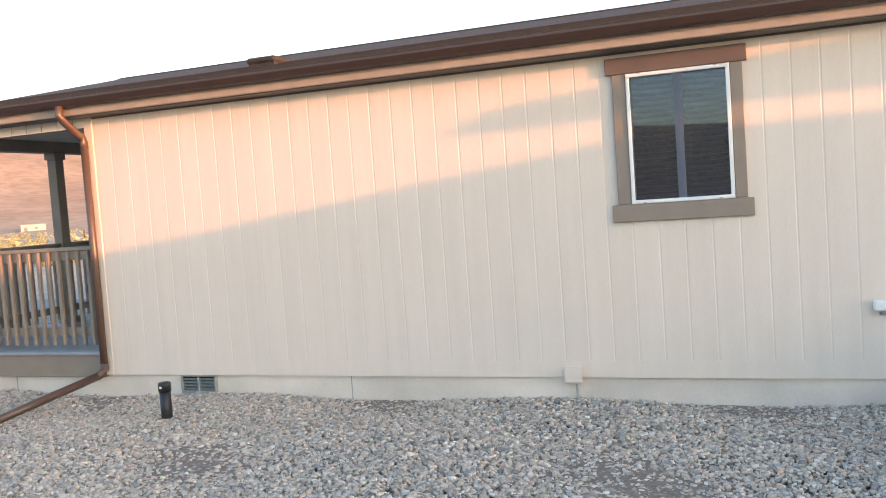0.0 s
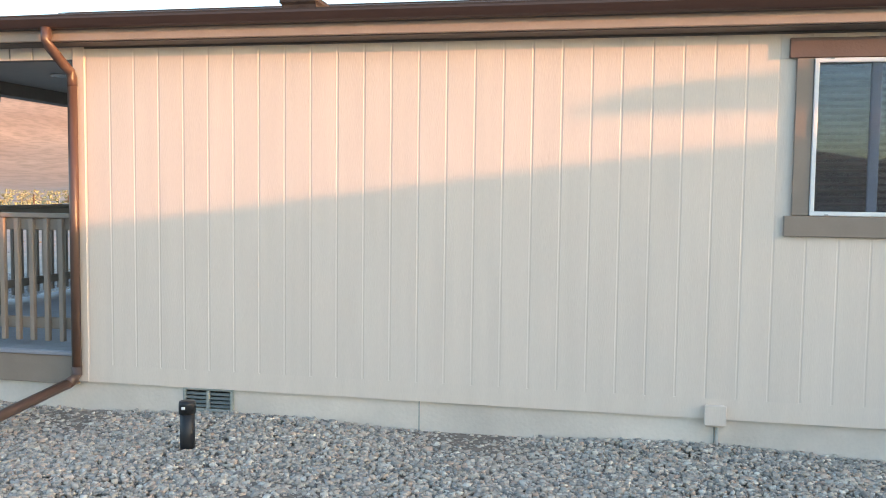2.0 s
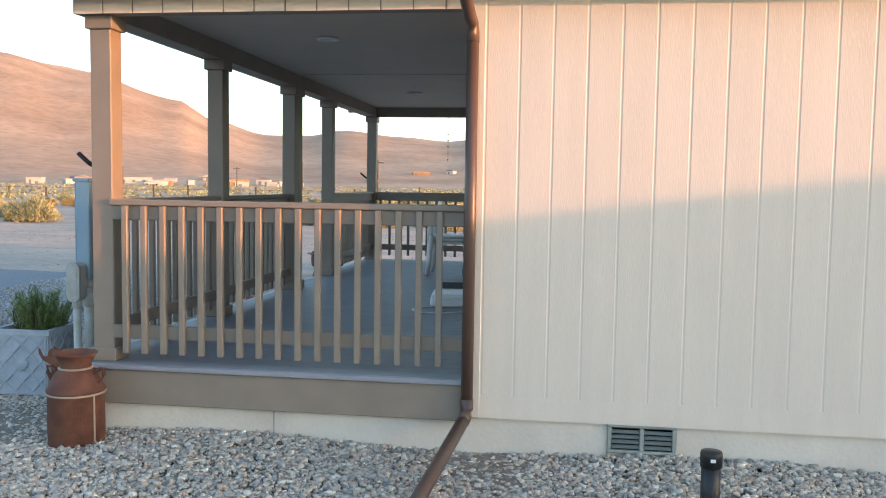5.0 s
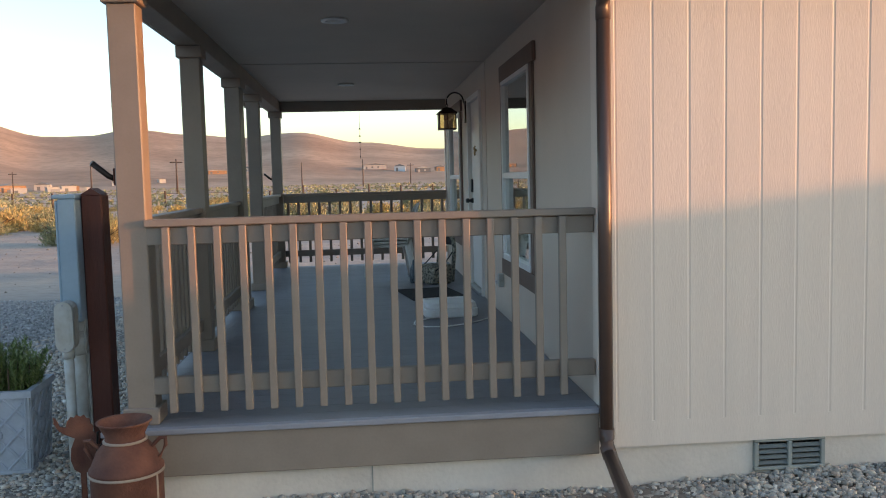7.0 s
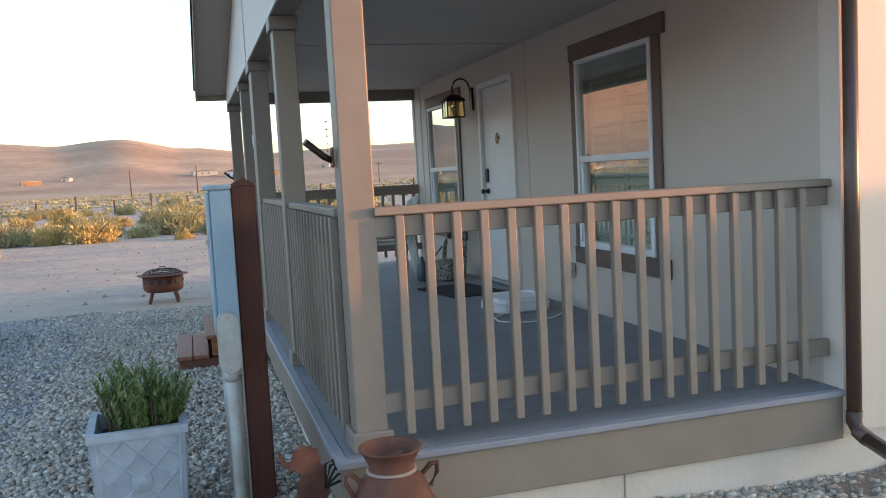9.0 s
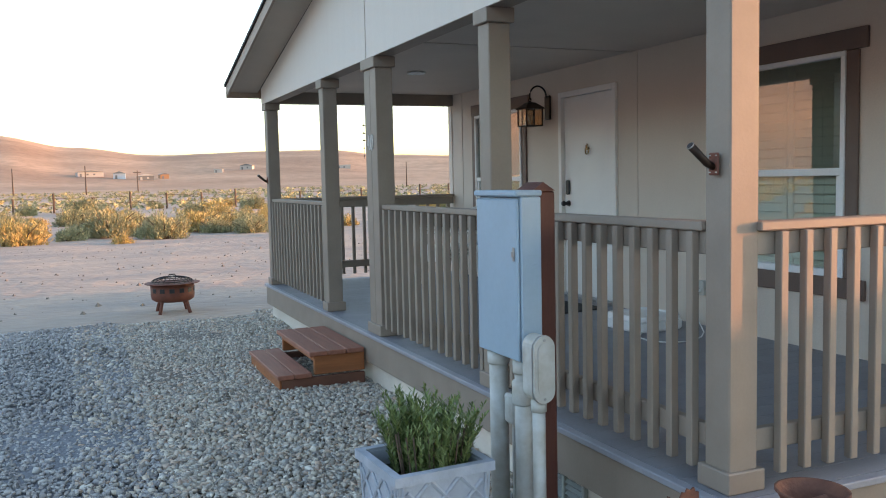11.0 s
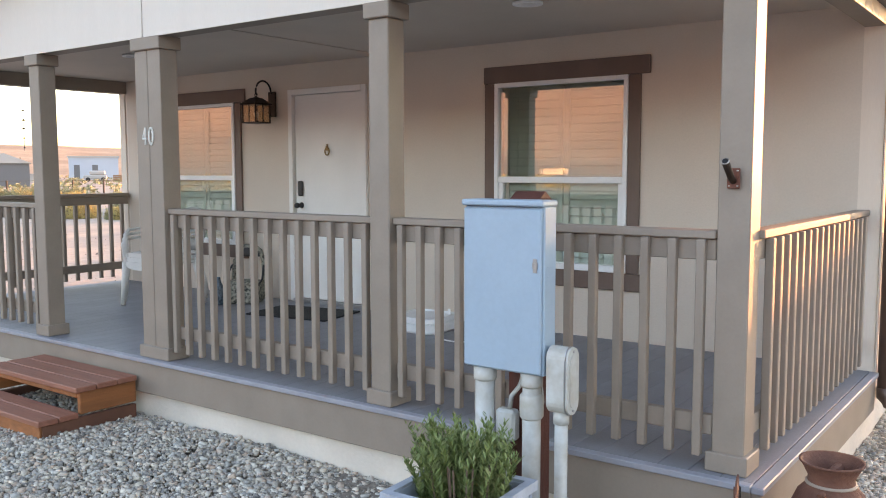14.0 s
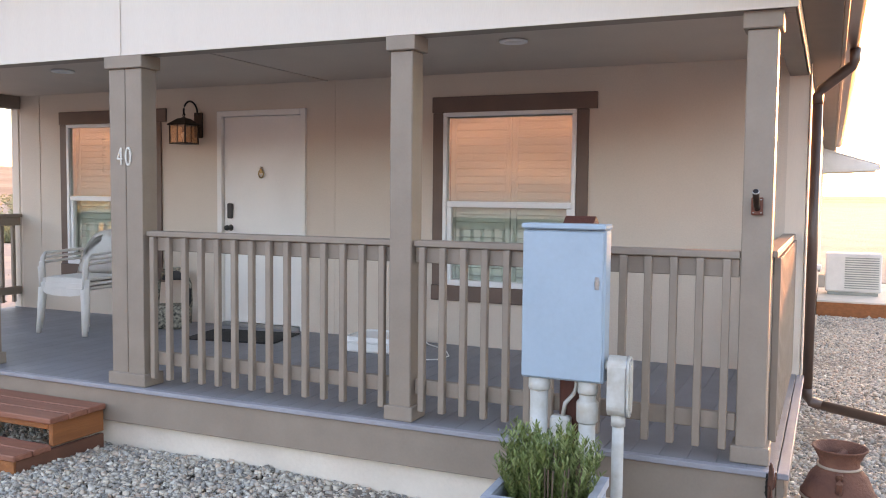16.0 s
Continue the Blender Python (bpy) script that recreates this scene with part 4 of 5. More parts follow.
# ---- planter with rosemary ----
pl = thing("planter", (-1.115, 0.90, 0.02), "square pale blue-grey lattice planter box on the gravel", "planter", rz=3)
bm = bmesh.new()
hb, ht, hh = 0.19, 0.212, 0.48


def ring(h, z):
    return [bm.verts.new((sx * h, sy * h, z)) for sx, sy in ((-1, -1), (1, -1), (1, 1), (-1, 1))]


rs = [ring(hb, 0), ring(ht, hh), ring(ht - 0.025, hh), ring(ht - 0.035, 0.38)]
for a, b in zip(rs, rs[1:]):
    for k in range(4):
        bm.faces.new((a[k], a[(k + 1) % 4], b[(k + 1) % 4], b[k]))
bm.faces.new(rs[0][::-1])
bm.faces.new(rs[-1])
part("box", bm, M_PLANTER, pl)


def planter_side(u, z):
    return (u, -(hb + (ht - hb) * z / hh) - 0.001, z)


for k in range(4):
    turn = pl.matrix_world @ pose(0, 0, 0, 0, 0, 90 * k)
    rim = part("rim", extrude_outline([(-0.226, -0.226), (0.226, -0.226), (0.19, -0.19), (-0.19, -0.19)], "z", 0.452, 0.492), M_PLANTER, pl)
    rim.matrix_world = turn
    foot = part("foot_band", box(-0.196, 0.196, -0.201, -0.191, 0.004, 0.028, 0.004), M_PLANTER, pl)
    foot.matrix_world = turn
    lat = bmesh.new()
    for sx in (-1, 1):
        tube([planter_side(sx * 0.172, 0.03), planter_side(sx * 0.19, 0.45)], 0.009, 6, lat)
    for j in range(-3, 4):
        for sg in (-1, 1):
            pts = [planter_side(j * 0.135 + sg * (0.03 + 0.03 * q - 0.24) * 0.95, 0.03 + 0.03 * q) for q in range(15)]
            pts = [p for p in pts if abs(p[0]) < 0.185]
            if len(pts) > 2:
                tube(pts, 0.010, 6, lat)
    part("lattice", lat, M_PLANTER, pl).matrix_world = turn
    part("rosette", lathe([(0.052, -0.004), (0.05, 0.014), (0.036, 0.009), (0.022, 0.02), (0.0, 0.022)], 18), M_PLANTER, pl, smooth=True).matrix_world = turn @ pose(0, -0.200, 0.24, 90, 0, 0)
part("soil", box(-0.172, 0.172, -0.172, 0.172, 0.36, 0.42, 0.01), M_SOIL, pl)


def blades(rng, stems, spread, height, leaf, per, lean=0.4, droop=0.0):
    """Vertices and faces of upright stems carrying short narrow leaves."""
    vs, fs = [], []
    for _ in range(stems):
        a, r = rng.uniform(0, 2 * math.pi), spread * math.sqrt(rng.random())
        bx, by = r * math.cos(a), r * math.sin(a)
        h = height * rng.uniform(0.6, 1.05) * (1 - 0.35 * (r / spread) ** 2)
        lx, ly = bx * lean / spread * h + rng.uniform(-0.1, 0.1) * h, by * lean / spread * h + rng.uniform(-0.1, 0.1) * h
        for k in range(per):
            t = (k + rng.random()) / per
            p = Vector((bx + lx * t * t, by + ly * t * t, h * t))
            a2 = rng.uniform(0, 2 * math.pi)
            up = rng.uniform(0.5, 1.6)
            d = Vector((math.cos(a2), math.sin(a2), up)).normalized() * leaf * rng.uniform(0.7, 1.2)
            s = Vector((-math.sin(a2), math.cos(a2), 0)) * leaf * 0.11
            n = len(vs)
            vs += [tuple(p - s * 0.5), tuple(p + s * 0.5), tuple(p + d * 0.6 + s), tuple(p + d), tuple(p + d * 0.6 - s)]
            fs.append((n, n + 1, n + 2, n + 3, n + 4))
    return vs, fs


rng = random.Random(8)
vs, fs = blades(rng, 150, 0.175, 0.37, 0.034, 64, 0.34)
herb = thing("rosemary_plant", (-1.085, 0.90, 0.43), "bushy green rosemary growing in the planter", "plant")
raw_mesh("foliage", vs, fs, M_HERB, herb)
st = bmesh.new()
for k in range(26):
    a, r = rng.uniform(0, 6.28), 0.15 * math.sqrt(rng.random())
    tube([(r * math.cos(a), r * math.sin(a), -0.01), (r * 1.25 * math.cos(a), r * 1.25 * math.sin(a), 0.2)], 0.004, 5, st)
part("woody_base", st, M_POLE, herb)

# ---- milk can and rusty garden cut-out ----
can = thing("milk_can", (-0.105, -0.25, 0.0), "rusted old steel milk can standing on the gravel", "milk can")
part("body", lathe([(0.0, 0.0), (0.158, 0.0), (0.165, 0.008), (0.165, 0.33), (0.171, 0.335), (0.171, 0.345), (0.163, 0.352), (0.13, 0.43), (0.098, 0.465), (0.092, 0.475), (0.09, 0.50), (0.118, 0.555), (0.126, 0.56), (0.126, 0.568), (0.116, 0.566), (0.082, 0.51), (0.08, 0.44), (0.0, 0.42)], 40), M_RUST, can, smooth=True)
part("neck_band", lathe([(0.0955, 0.468), (0.101, 0.47), (0.101, 0.477), (0.0955, 0.48)], 40), M_FASCIA, can, "pale band round the neck", True)
part("belly_band", lathe([(0.1655, 0.318), (0.1735, 0.32), (0.1735, 0.329), (0.1655, 0.331)], 40), M_FASCIA, can, "pale worn band", True)
for s in (-1, 1):
    part("handle", tube([(s * 0.115, 0, 0.43), (s * 0.16, 0, 0.475), (s * 0.185, 0, 0.475), (s * 0.185, 0, 0.44), (s * 0.155, 0, 0.385)], 0.016, 8, None, 0.6), M_RUST, can)
part("side_seam", box(0.160, 0.169, -0.006, 0.006, 0.012, 0.318, 0.003), M_FASCIA, can, "pale worn vertical seam").rotation_euler = (0, 0, radians(-22))
part("loose_scrap", tube([(-0.06, 0.02, 0.50), (0.05, -0.02, 0.53)], 0.02, 8), M_RUST, can)

roo = thing("garden_cutout", (-0.40, 0.04, 0.0), "flat rusted steel rooster silhouette with a wire tail on a stake", "garden ornament", rz=12)
ol = [(-0.125, 0.525), (-0.115, 0.52), (-0.095, 0.475), (-0.07, 0.47), (-0.062, 0.50), (-0.045, 0.522), (-0.03, 0.515), (-0.018, 0.53), (0.0, 0.518), (0.018, 0.527), (0.028, 0.508), (0.045, 0.505), (0.046, 0.48), (0.06, 0.465),
      (0.055, 0.44), (0.075, 0.42), (0.07, 0.385), (0.095, 0.355), (0.085, 0.30), (0.05, 0.25), (0.0, 0.22), (-0.04, 0.25), (-0.055, 0.30), (-0.05, 0.36), (-0.03, 0.41), (-0.06, 0.425), (-0.10, 0.45), (-0.122, 0.49)]
part("silhouette", extrude_outline(ol, "y", -0.003, 0.003), M_RUST, roo)
part("stake", box(-0.014, 0.014, 0.0035, 0.011, -0.08, 0.42, 0.002), M_RUST, roo)
for k in range(5):
    a = 0.15 + 0.33 * k
    part("tail_feather", tube([(0.07, 0.0, 0.33), (0.07 + 0.07 * math.cos(a), 0.0, 0.33 + 0.10 * math.sin(a)), (0.07 + 0.115 * math.cos(a - 0.25), 0.0, 0.33 + 0.12 * math.sin(a - 0.25)), (0.07 + 0.10 * math.cos(a - 0.5), 0.0, 0.32 + 0.09 * math.sin(a - 0.5))], [0.006, 0.006, 0.005, 0.003], 6), M_IRON, roo, "dark bent wire feather")

# ---- steps ----
sp = thing("wooden_steps", (-0.27, 4.87, 0.0), "two-tread red-brown stained wooden steps before the porch", "steps")
for k in range(3):
    part("tread_board", box(-0.475 + 0.156 * k, -0.325 + 0.156 * k, -0.61, 0.60, 0.285, 0.322, 0.006), M_STEP, sp)
for k in range(2):
    part("lower_tread_board", box(-0.735 + 0.143 * k, -0.598 + 0.143 * k, -0.60, 0.60, 0.115, 0.152, 0.006), M_STEP, sp)
for y in (-0.58, 0.545):
    part("side_board", box(-0.43, -0.005, y, y + 0.038, 0.13, 0.283, 0.005), M_STEPSIDE, sp)
    part("side_base", box(-0.70, -0.005, y, y + 0.038, 0.0, 0.113, 0.005), M_STEPBASE, sp)
part("riser", box(-0.43, -0.40, -0.54, 0.543, 0.235, 0.283, 0.004), M_STEPSIDE, sp)
part("front_board", box(-0.72, -0.702, -0.58, 0.58, 0.03, 0.113, 0.004), M_STEPSIDE, sp)

# ---- on the porch ----
mt = part("doormat", box(-0.2875, 0.2875, -0.4325, 0.4325, 0, 0.014, 0.005), M_BROWNMAT)
mt.matrix_world = pose(1.73, 4.654, DECK, 0, 0, 9.5)
tagged(mt, "black rubber doormat before the front door", "doormat")


def rounded_loft(rings, corner, n=6):
    """Rounded rectangles (half length, half width, height) joined from bottom to top."""
    bm = bmesh.new()
    loops = []
    for hx, hy, z in rings:
        lp = []
        c = min(corner, hx * 0.95, hy * 0.95)
        for q, (sx, sy) in enumerate(((1, 1), (-1, 1), (-1, -1), (1, -1))):
            for k in range(n + 1):
                a = math.pi / 2 * (q + k / n)
                lp.append(bm.verts.new((sx * (hx - c) + c * math.cos(a), sy * (hy - c) + c * math.sin(a), z)))
        loops.append(lp)
    for a, b in zip(loops, loops[1:]):
        for k in range(len(a)):
            bm.faces.new((a[k], a[(k + 1) % len(a)], b[(k + 1) % len(a)], b[k]))
    bm.faces.new(loops[0][::-1])
    bm.faces.new(loops[-1])
    return bm


tr = thing("pet_fountain", (1.78, 3.29, DECK), "low white plastic tub with a recessed lid on the boards", "tub", rz=4)
part("base", rounded_loft([(0.225, 0.225, 0.0), (0.235, 0.235, 0.012), (0.235, 0.235, 0.072), (0.228, 0.228, 0.078)], 0.07), M_WHITE, tr)
part("lid", rounded_loft([(0.222, 0.222, 0.0785), (0.228, 0.228, 0.088), (0.218, 0.218, 0.122), (0.20, 0.20, 0.126), (0.192, 0.192, 0.112), (0.05, 0.05, 0.108)], 0.07), M_WHITE, tr)
part("nozzle", tube([(0.15, -0.14, 0.11), (0.15, -0.14, 0.155)], [0.016, 0.011], 10), M_WHITE, tr)
cd = [(2.19, 3.117, 0.745), (2.16, 3.10, 0.66), (2.15, 3.06, 0.50), (2.12, 2.98, 0.458), (2.02, 2.84, 0.457), (1.88, 2.70, 0.457), (1.70, 2.60, 0.457), (1.53, 2.62, 0.457), (1.44, 2.76, 0.457), (1.46, 2.92, 0.457), (1.56, 3.02, 0.457), (1.60, 3.06, 0.459)]
w = thing("power_cord", (0, 0, 0), "thin white power cord lying on the boards", "cord")
part("cord", tube(cd, 0.0055, 6), M_WHITE, w)


def plastic_chair(at, rz, label):
    """A moulded resin armchair with an open rounded back."""
    c = thing("resin_armchair", at, label, "chair", "stacked chairs", rz=rz)
    part("seat", box(-0.235, 0.235, -0.23, 0.23, 0.40, 0.432, 0.014), M_PLASTIC, c)
    bk = bmesh.new()
    n = 13
    grid = []
    for i in range(6):
        row = []
        for k in range(n):
            a = math.pi * (k / (n - 1) - 0.5)
            t = i / 5
            wdt = 0.295 * (1 - 0.8 * max(0, t - 0.5) ** 1.6)
            row.append((wdt * math.sin(a), 0.20 + 0.06 * math.cos(a) + 0.12 * t, 0.43 + 0.42 * t * (0.82 + 0.18 * math.cos(a))))
        grid.append(row)
    f0 = [[bk.verts.new(p) for p in row] for row in grid]
    for i in range(5):
        for k in range(n - 1):
            bk.faces.new((f0[i][k], f0[i][k + 1], f0[i + 1][k + 1], f0[i + 1][k]))
    bmesh.ops.solidify(bk, geom=bk.faces[:], thickness=0.012)
    part("backrest", bk, M_PLASTIC, c, smooth=True)
    part("front_apron", extrude_outline([(-0.25, 0.41), (-0.20, 0.365), (-0.1, 0.35), (0.1, 0.35), (0.20, 0.365), (0.25, 0.41), (0.235, 0.425), (-0.235, 0.425)], "y", -0.247, -0.231), M_PLASTIC, c)
    for s in (-1, 1):
        part("armrest", tube([(s * 0.25, -0.24, 0.40), (s * 0.265, -0.245, 0.60), (s * 0.27, -0.20, 0.645), (s * 0.27, 0.05, 0.655), (s * 0.245, 0.22, 0.66)], 0.024, 8, None, 0.55), M_PLASTIC, c, smooth=True)
        part("leg", tube([(s * 0.25, -0.235, 0.42), (s * 0.275, -0.26, 0.0)], [0.032, 0.024], 8), M_PLASTIC, c, smooth=True)
        part("leg", tube([(s * 0.22, 0.22, 0.42), (s * 0.26, 0.29, 0.0)], [0.032, 0.024], 8), M_PLASTIC, c, smooth=True)
    return c


ch = plastic_chair((1.33, 6.18, DECK + 0.001), -88, "off-white resin armchair, lowest of a stack on the porch")
for k in (1, 2):
    tagged(copy_thing(ch, pose(1.33 + 0.012 * k, 6.18 - 0.003 * k, DECK + 0.001 + 0.043 * k, 0, 0, -88)), "off-white resin armchair stacked on another")

# low camouflage folding seat with an arched back
M_CAMO = mat("camouflage_cloth", (0.40, 0.38, 0.31), 0.9, var=0.3, scale=38, bump=0.3, bscale=90, rgb2=(0.012, 0.012, 0.01), grain=0.35)
ir = thing("camouflage_seat", (1.87, 5.62, DECK), "low camouflage cloth hunting seat with a black arched back", "seat", rz=-62)
part("seat_bag", rounded_loft([(0.145, 0.13, 0.0), (0.165, 0.15, 0.03), (0.165, 0.15, 0.17), (0.15, 0.135, 0.215), (0.10, 0.09, 0.225)], 0.06), M_CAMO, ir, "mottled camouflage cloth", True)
arch = [(-0.155, 0.12, 0.02), (-0.16, 0.14, 0.25), (-0.15, 0.16, 0.40), (-0.11, 0.175, 0.50), (-0.05, 0.185, 0.545), (0.05, 0.185, 0.545), (0.11, 0.175, 0.50), (0.15, 0.16, 0.40), (0.16, 0.14, 0.25), (0.155, 0.12, 0.02)]
part("back_frame", tube(arch, 0.024, 10), M_CAMO, ir, "camouflage padded arch", True)
part("headband", rounded_loft([(0.115, 0.012, 0.44), (0.12, 0.016, 0.46), (0.085, 0.016, 0.525), (0.05, 0.01, 0.54)], 0.01), M_BLACK, ir).location = (0, 0.18, 0)
part("side_strap", tube([(0.165, 0.12, 0.36), (0.19, 0.0, 0.24), (0.17, -0.12, 0.16)], 0.012, 6, None, 0.5), M_BLACK, ir)
part("side_strap", tube([(-0.165, 0.12, 0.36), (-0.19, 0.0, 0.24), (-0.17, -0.12, 0.16)], 0.012, 6, None, 0.5), M_BLACK, ir)
bo = thing("glass_bottle", (1.62, 5.70, DECK), "dark blue-green patterned bottle on the porch floor", "bottle")
part("bottle", lathe([(0.0, 0.0), (0.045, 0.0), (0.056, 0.02), (0.06, 0.08), (0.05, 0.17), (0.024, 0.225), (0.018, 0.27), (0.0, 0.275)], 16), mat("bottle_glass", (0.10, 0.16, 0.20), 0.3, scale=60, rgb2=(0.008, 0.012, 0.018)), bo, smooth=True)

# wind chime hanging from the far beam
wc = thing("wind_chime", (1.03, 8.1, ZBM), "string of small dark metal bells hanging from the beam", "wind chime")
part("cord", tube([(0, 0, 0), (0, 0, -0.68)], 0.002, 5), M_IRON, wc)
for k, z in enumerate((-0.26, -0.36, -0.45, -0.55, -0.65)):
    part("bell", lathe([(0.004, z + 0.014), (0.022 if k < 3 else 0.010, z), (0.018 if k < 3 else 0.008, z - 0.003), (0.0, z + 0.006)], 12), M_IRON, wc)
# ---- beyond the front: fire pit ----
fp = thing("fire_pit", (-1.25, 9.5, ground_height(-1.25, 9.5)), "rust-red steel fire pit with mesh dome lid on legs", "fire pit")
fp.scale = (0.94, 0.94, 0.94)
part("bowl", lathe([(0.0, 0.16), (0.24, 0.165), (0.29, 0.20), (0.30, 0.26), (0.30, 0.42), (0.29, 0.42), (0.28, 0.28), (0.0, 0.22)], 32), M_RUSTBROWN, fp, smooth=True)
part("rim", lathe([(0.30, 0.415), (0.375, 0.418), (0.378, 0.426), (0.30, 0.43)], 32), M_RUSTBROWN, fp)
dome = bmesh.new()
for k in range(12):
    a = math.pi * k / 12
    tube([(0.29 * math.cos(a) * math.cos(q), 0.29 * math.sin(a) * math.cos(q), 0.43 + 0.085 * math.sin(q)) for q in [math.pi * i / 12 for i in range(13)]], 0.0045, 5, dome)
for q in (0.25, 0.55, 0.9):
    tube([(0.29 * math.cos(q) * math.cos(a), 0.29 * math.cos(q) * math.sin(a), 0.43 + 0.085 * math.sin(q)) for a in [2 * math.pi * i / 24 for i in range(25)]], 0.0045, 5, dome)
part("mesh_lid", dome, M_IRON, fp, "black wire dome lid")
part("lid_handle", tube([(-0.05, 0, 0.51), (-0.04, 0, 0.54), (0.04, 0, 0.54), (0.05, 0, 0.51)], 0.008, 6), M_IRON, fp)
for k in range(4):
    a = math.pi / 4 + math.pi / 2 * k
    part("leg", tube([(0.22 * math.cos(a), 0.22 * math.sin(a), 0.20), (0.29 * math.cos(a), 0.29 * math.sin(a), 0.0)], 0.026, 6), M_RUSTBROWN, fp)
for k in range(7):
    a = -2.6 + 0.45 * k
    s = part("cut_out", box(-0.035, 0.035, -0.003, 0.003, -0.03, 0.03, 0.002), M_BLACK, fp, "dark cut-out")
    s.matrix_world = fp.matrix_world @ pose(0.301 * math.cos(a), 0.301 * math.sin(a), 0.33, 0, 0, math.degrees(a) + 90)

# ---- back deck, heat pump, awning along the far long wall ----
bd = thing("back_deck", (9.35, -0.02, 0.0), "low orange-stained wooden platform against the long wall", "deck")
part("front_board", box(0, 0.04, -2.4, 0, 0.0, 0.22, 0.004), M_STEPSIDE, bd)
part("side_board", box(0.04, 3.2, -2.4, -2.36, 0.0, 0.22, 0.004), M_STEPSIDE, bd)
for k in range(8):
    part("deck_plank", box(0.0 + 0.4 * k, 0.395 + 0.4 * k, -2.42, 0, 0.222, 0.25, 0.004), M_CONC, bd)
ac = thing("heat_pump", (10.4, -0.52, 0.25), "cream outdoor heat pump unit with a louvred grille", "heat pump")
part("case", box(-0.16, 0.16, -0.40, 0.40, 0.05, 0.66, 0.02), M_PLASTIC, ac)
part("feet", box(-0.14, 0.14, -0.36, 0.36, 0, 0.05, 0.004), M_VENT, ac)
for k in range(14):
    part("grille_slat", box(-0.172, -0.161, -0.36, 0.12, 0.11 + 0.036 * k, 0.125 + 0.036 * k, 0.002), M_VENT, ac)
part("pipe_cover", box(-0.14, 0.1, 0.401, 0.5, 0.1, 0.30, 0.01), M_SOFFIT, ac)
aw = thing("door_awning", (13.2, 0.0, 2.25), "cream metal awning bracketed to the long wall", "awning")
part("top_sheet", extrude_outline([(0, 0.42), (-0.95, 0.13), (-0.98, 0.05), (-0.97, 0.15), (0, 0.45)], "x", 0, 1.4), M_PLASTIC, aw)
for x in (0.0, 1.38):
    part("side_cheek", extrude_outline([(0, 0.41), (-0.94, 0.125), (-0.96, 0.04), (0, 0.0)], "x", x, x + 0.02), M_PLASTIC, aw)

rv = thing("roof_vent", (3.6, 1.25, roof_z(1.25)), "dark low roof vent on the shingles", "roof vent")
part("hood", box(-0.17, 0.17, -0.17, 0.17, 0.0, 0.065, 0.02), M_SHINGLE, rv)
part("collar", box(-0.15, 0.15, -0.15, 0.15, -0.06, 0.01, 0.0), M_SHINGLE, rv)

# unseen building added as a shadow caster; its roof shades the foot of the house
caster = thing("neighbouring_building", (0, 0, 0), "unseen plain tan building added to shade the house", "building")
u = Vector((math.cos(SUN_AZ) * -1, math.sin(SUN_AZ), 0))
s2 = Vector((math.sin(SUN_AZ), math.cos(SUN_AZ), 0))
CASTER_D = 26.0
caster.matrix_world = Matrix.Translation(s2 * CASTER_D) @ Matrix(((s2.x, u.x, 0, 0), (s2.y, u.y, 0, 0), (0, 0, 1, 0), (0, 0, 0, 1)))
part("wall", box(0.2, 6, -24, 3.2, -0.1, 2.75, 0), M_FARTAN, caster)
part("roof", extrude_outline([(-24.3, 2.76), (-24.3, 2.95), (-3.3, 2.95), (0.54, 3.74), (1.70, 3.98), (2.14, 3.88), (3.4, 3.62), (3.4, 2.76)], "x", 2.9, 6.3), M_SHINGLE, caster)
# added slab, outlined to throw the narrow shadow streak high on the wall
part("canopy", extrude_outline([(1.385, 4.0), (1.43, 4.09), (1.50, 4.14), (1.69, 4.15), (3.5, 4.16), (3.5, 3.5), (2.14, 3.80), (1.69, 3.92), (1.50, 3.97)], "x", 0.0, 0.3), M_FARTAN, caster)
part("canopy_post", box(0.05, 0.25, 3.3, 3.5, -0.1, 3.4, 0), M_FARTAN, caster)

# ---- scrub, fence, poles and far buildings ----
def shrub_mesh(seed, material, r, h, twigs, per):
    """Open brush: woody limbs from the root and clumps of small leaves at many twig ends."""
    q = random.Random(seed)
    vs, fs = [], []
    for _ in range(twigs):
        a, el = q.uniform(0, 2 * math.pi), math.asin(q.uniform(0.05, 1))
        lobe = 0.75 + 0.25 * math.sin(3 * a + seed) * math.cos(2 * el + seed)
        rr = q.uniform(0.45, 1.0) * lobe
        c = Vector((r * rr * math.cos(el) * math.cos(a), r * rr * math.cos(el) * math.sin(a), h * rr * math.sin(el) + 0.05))
        up = (Vector((c.x * 0.6, c.y * 0.6, c.z + 0.25))).normalized()
        for _ in range(per):
            d = (up + Vector((q.uniform(-.7, .7), q.uniform(-.7, .7), q.uniform(-.4, .6)))).normalized() * q.uniform(0.05, 0.11)
            s = d.cross(Vector((q.uniform(-1, 1), q.uniform(-1, 1), 0.3))).normalized() * 0.014
            p = c + Vector((q.gauss(0, .05), q.gauss(0, .05), q.gauss(0, .05)))
            n = len(vs)
            vs += [tuple(p - s), tuple(p + s), tuple(p + d)]
            fs.append((n, n + 1, n + 2))
    me = bpy.data.meshes.new("crown")
    me.from_pydata(vs, [], fs)
    me.materials.append(material)
    limbs = bmesh.new()
    for k in range(9):
        a = 2 * math.pi * k / 9 + q.uniform(-.3, .3)
        e = Vector((r * .75 * math.cos(a), r * .75 * math.sin(a), h * q.uniform(.4, .8)))
        tube([(0, 0, -0.05), tuple(e * .5 + Vector((0, 0, .05))), tuple(e)], [0.022, 0.014, 0.006], 5, limbs)
    return me, mesh_of("branchwork", limbs, M_POLE)


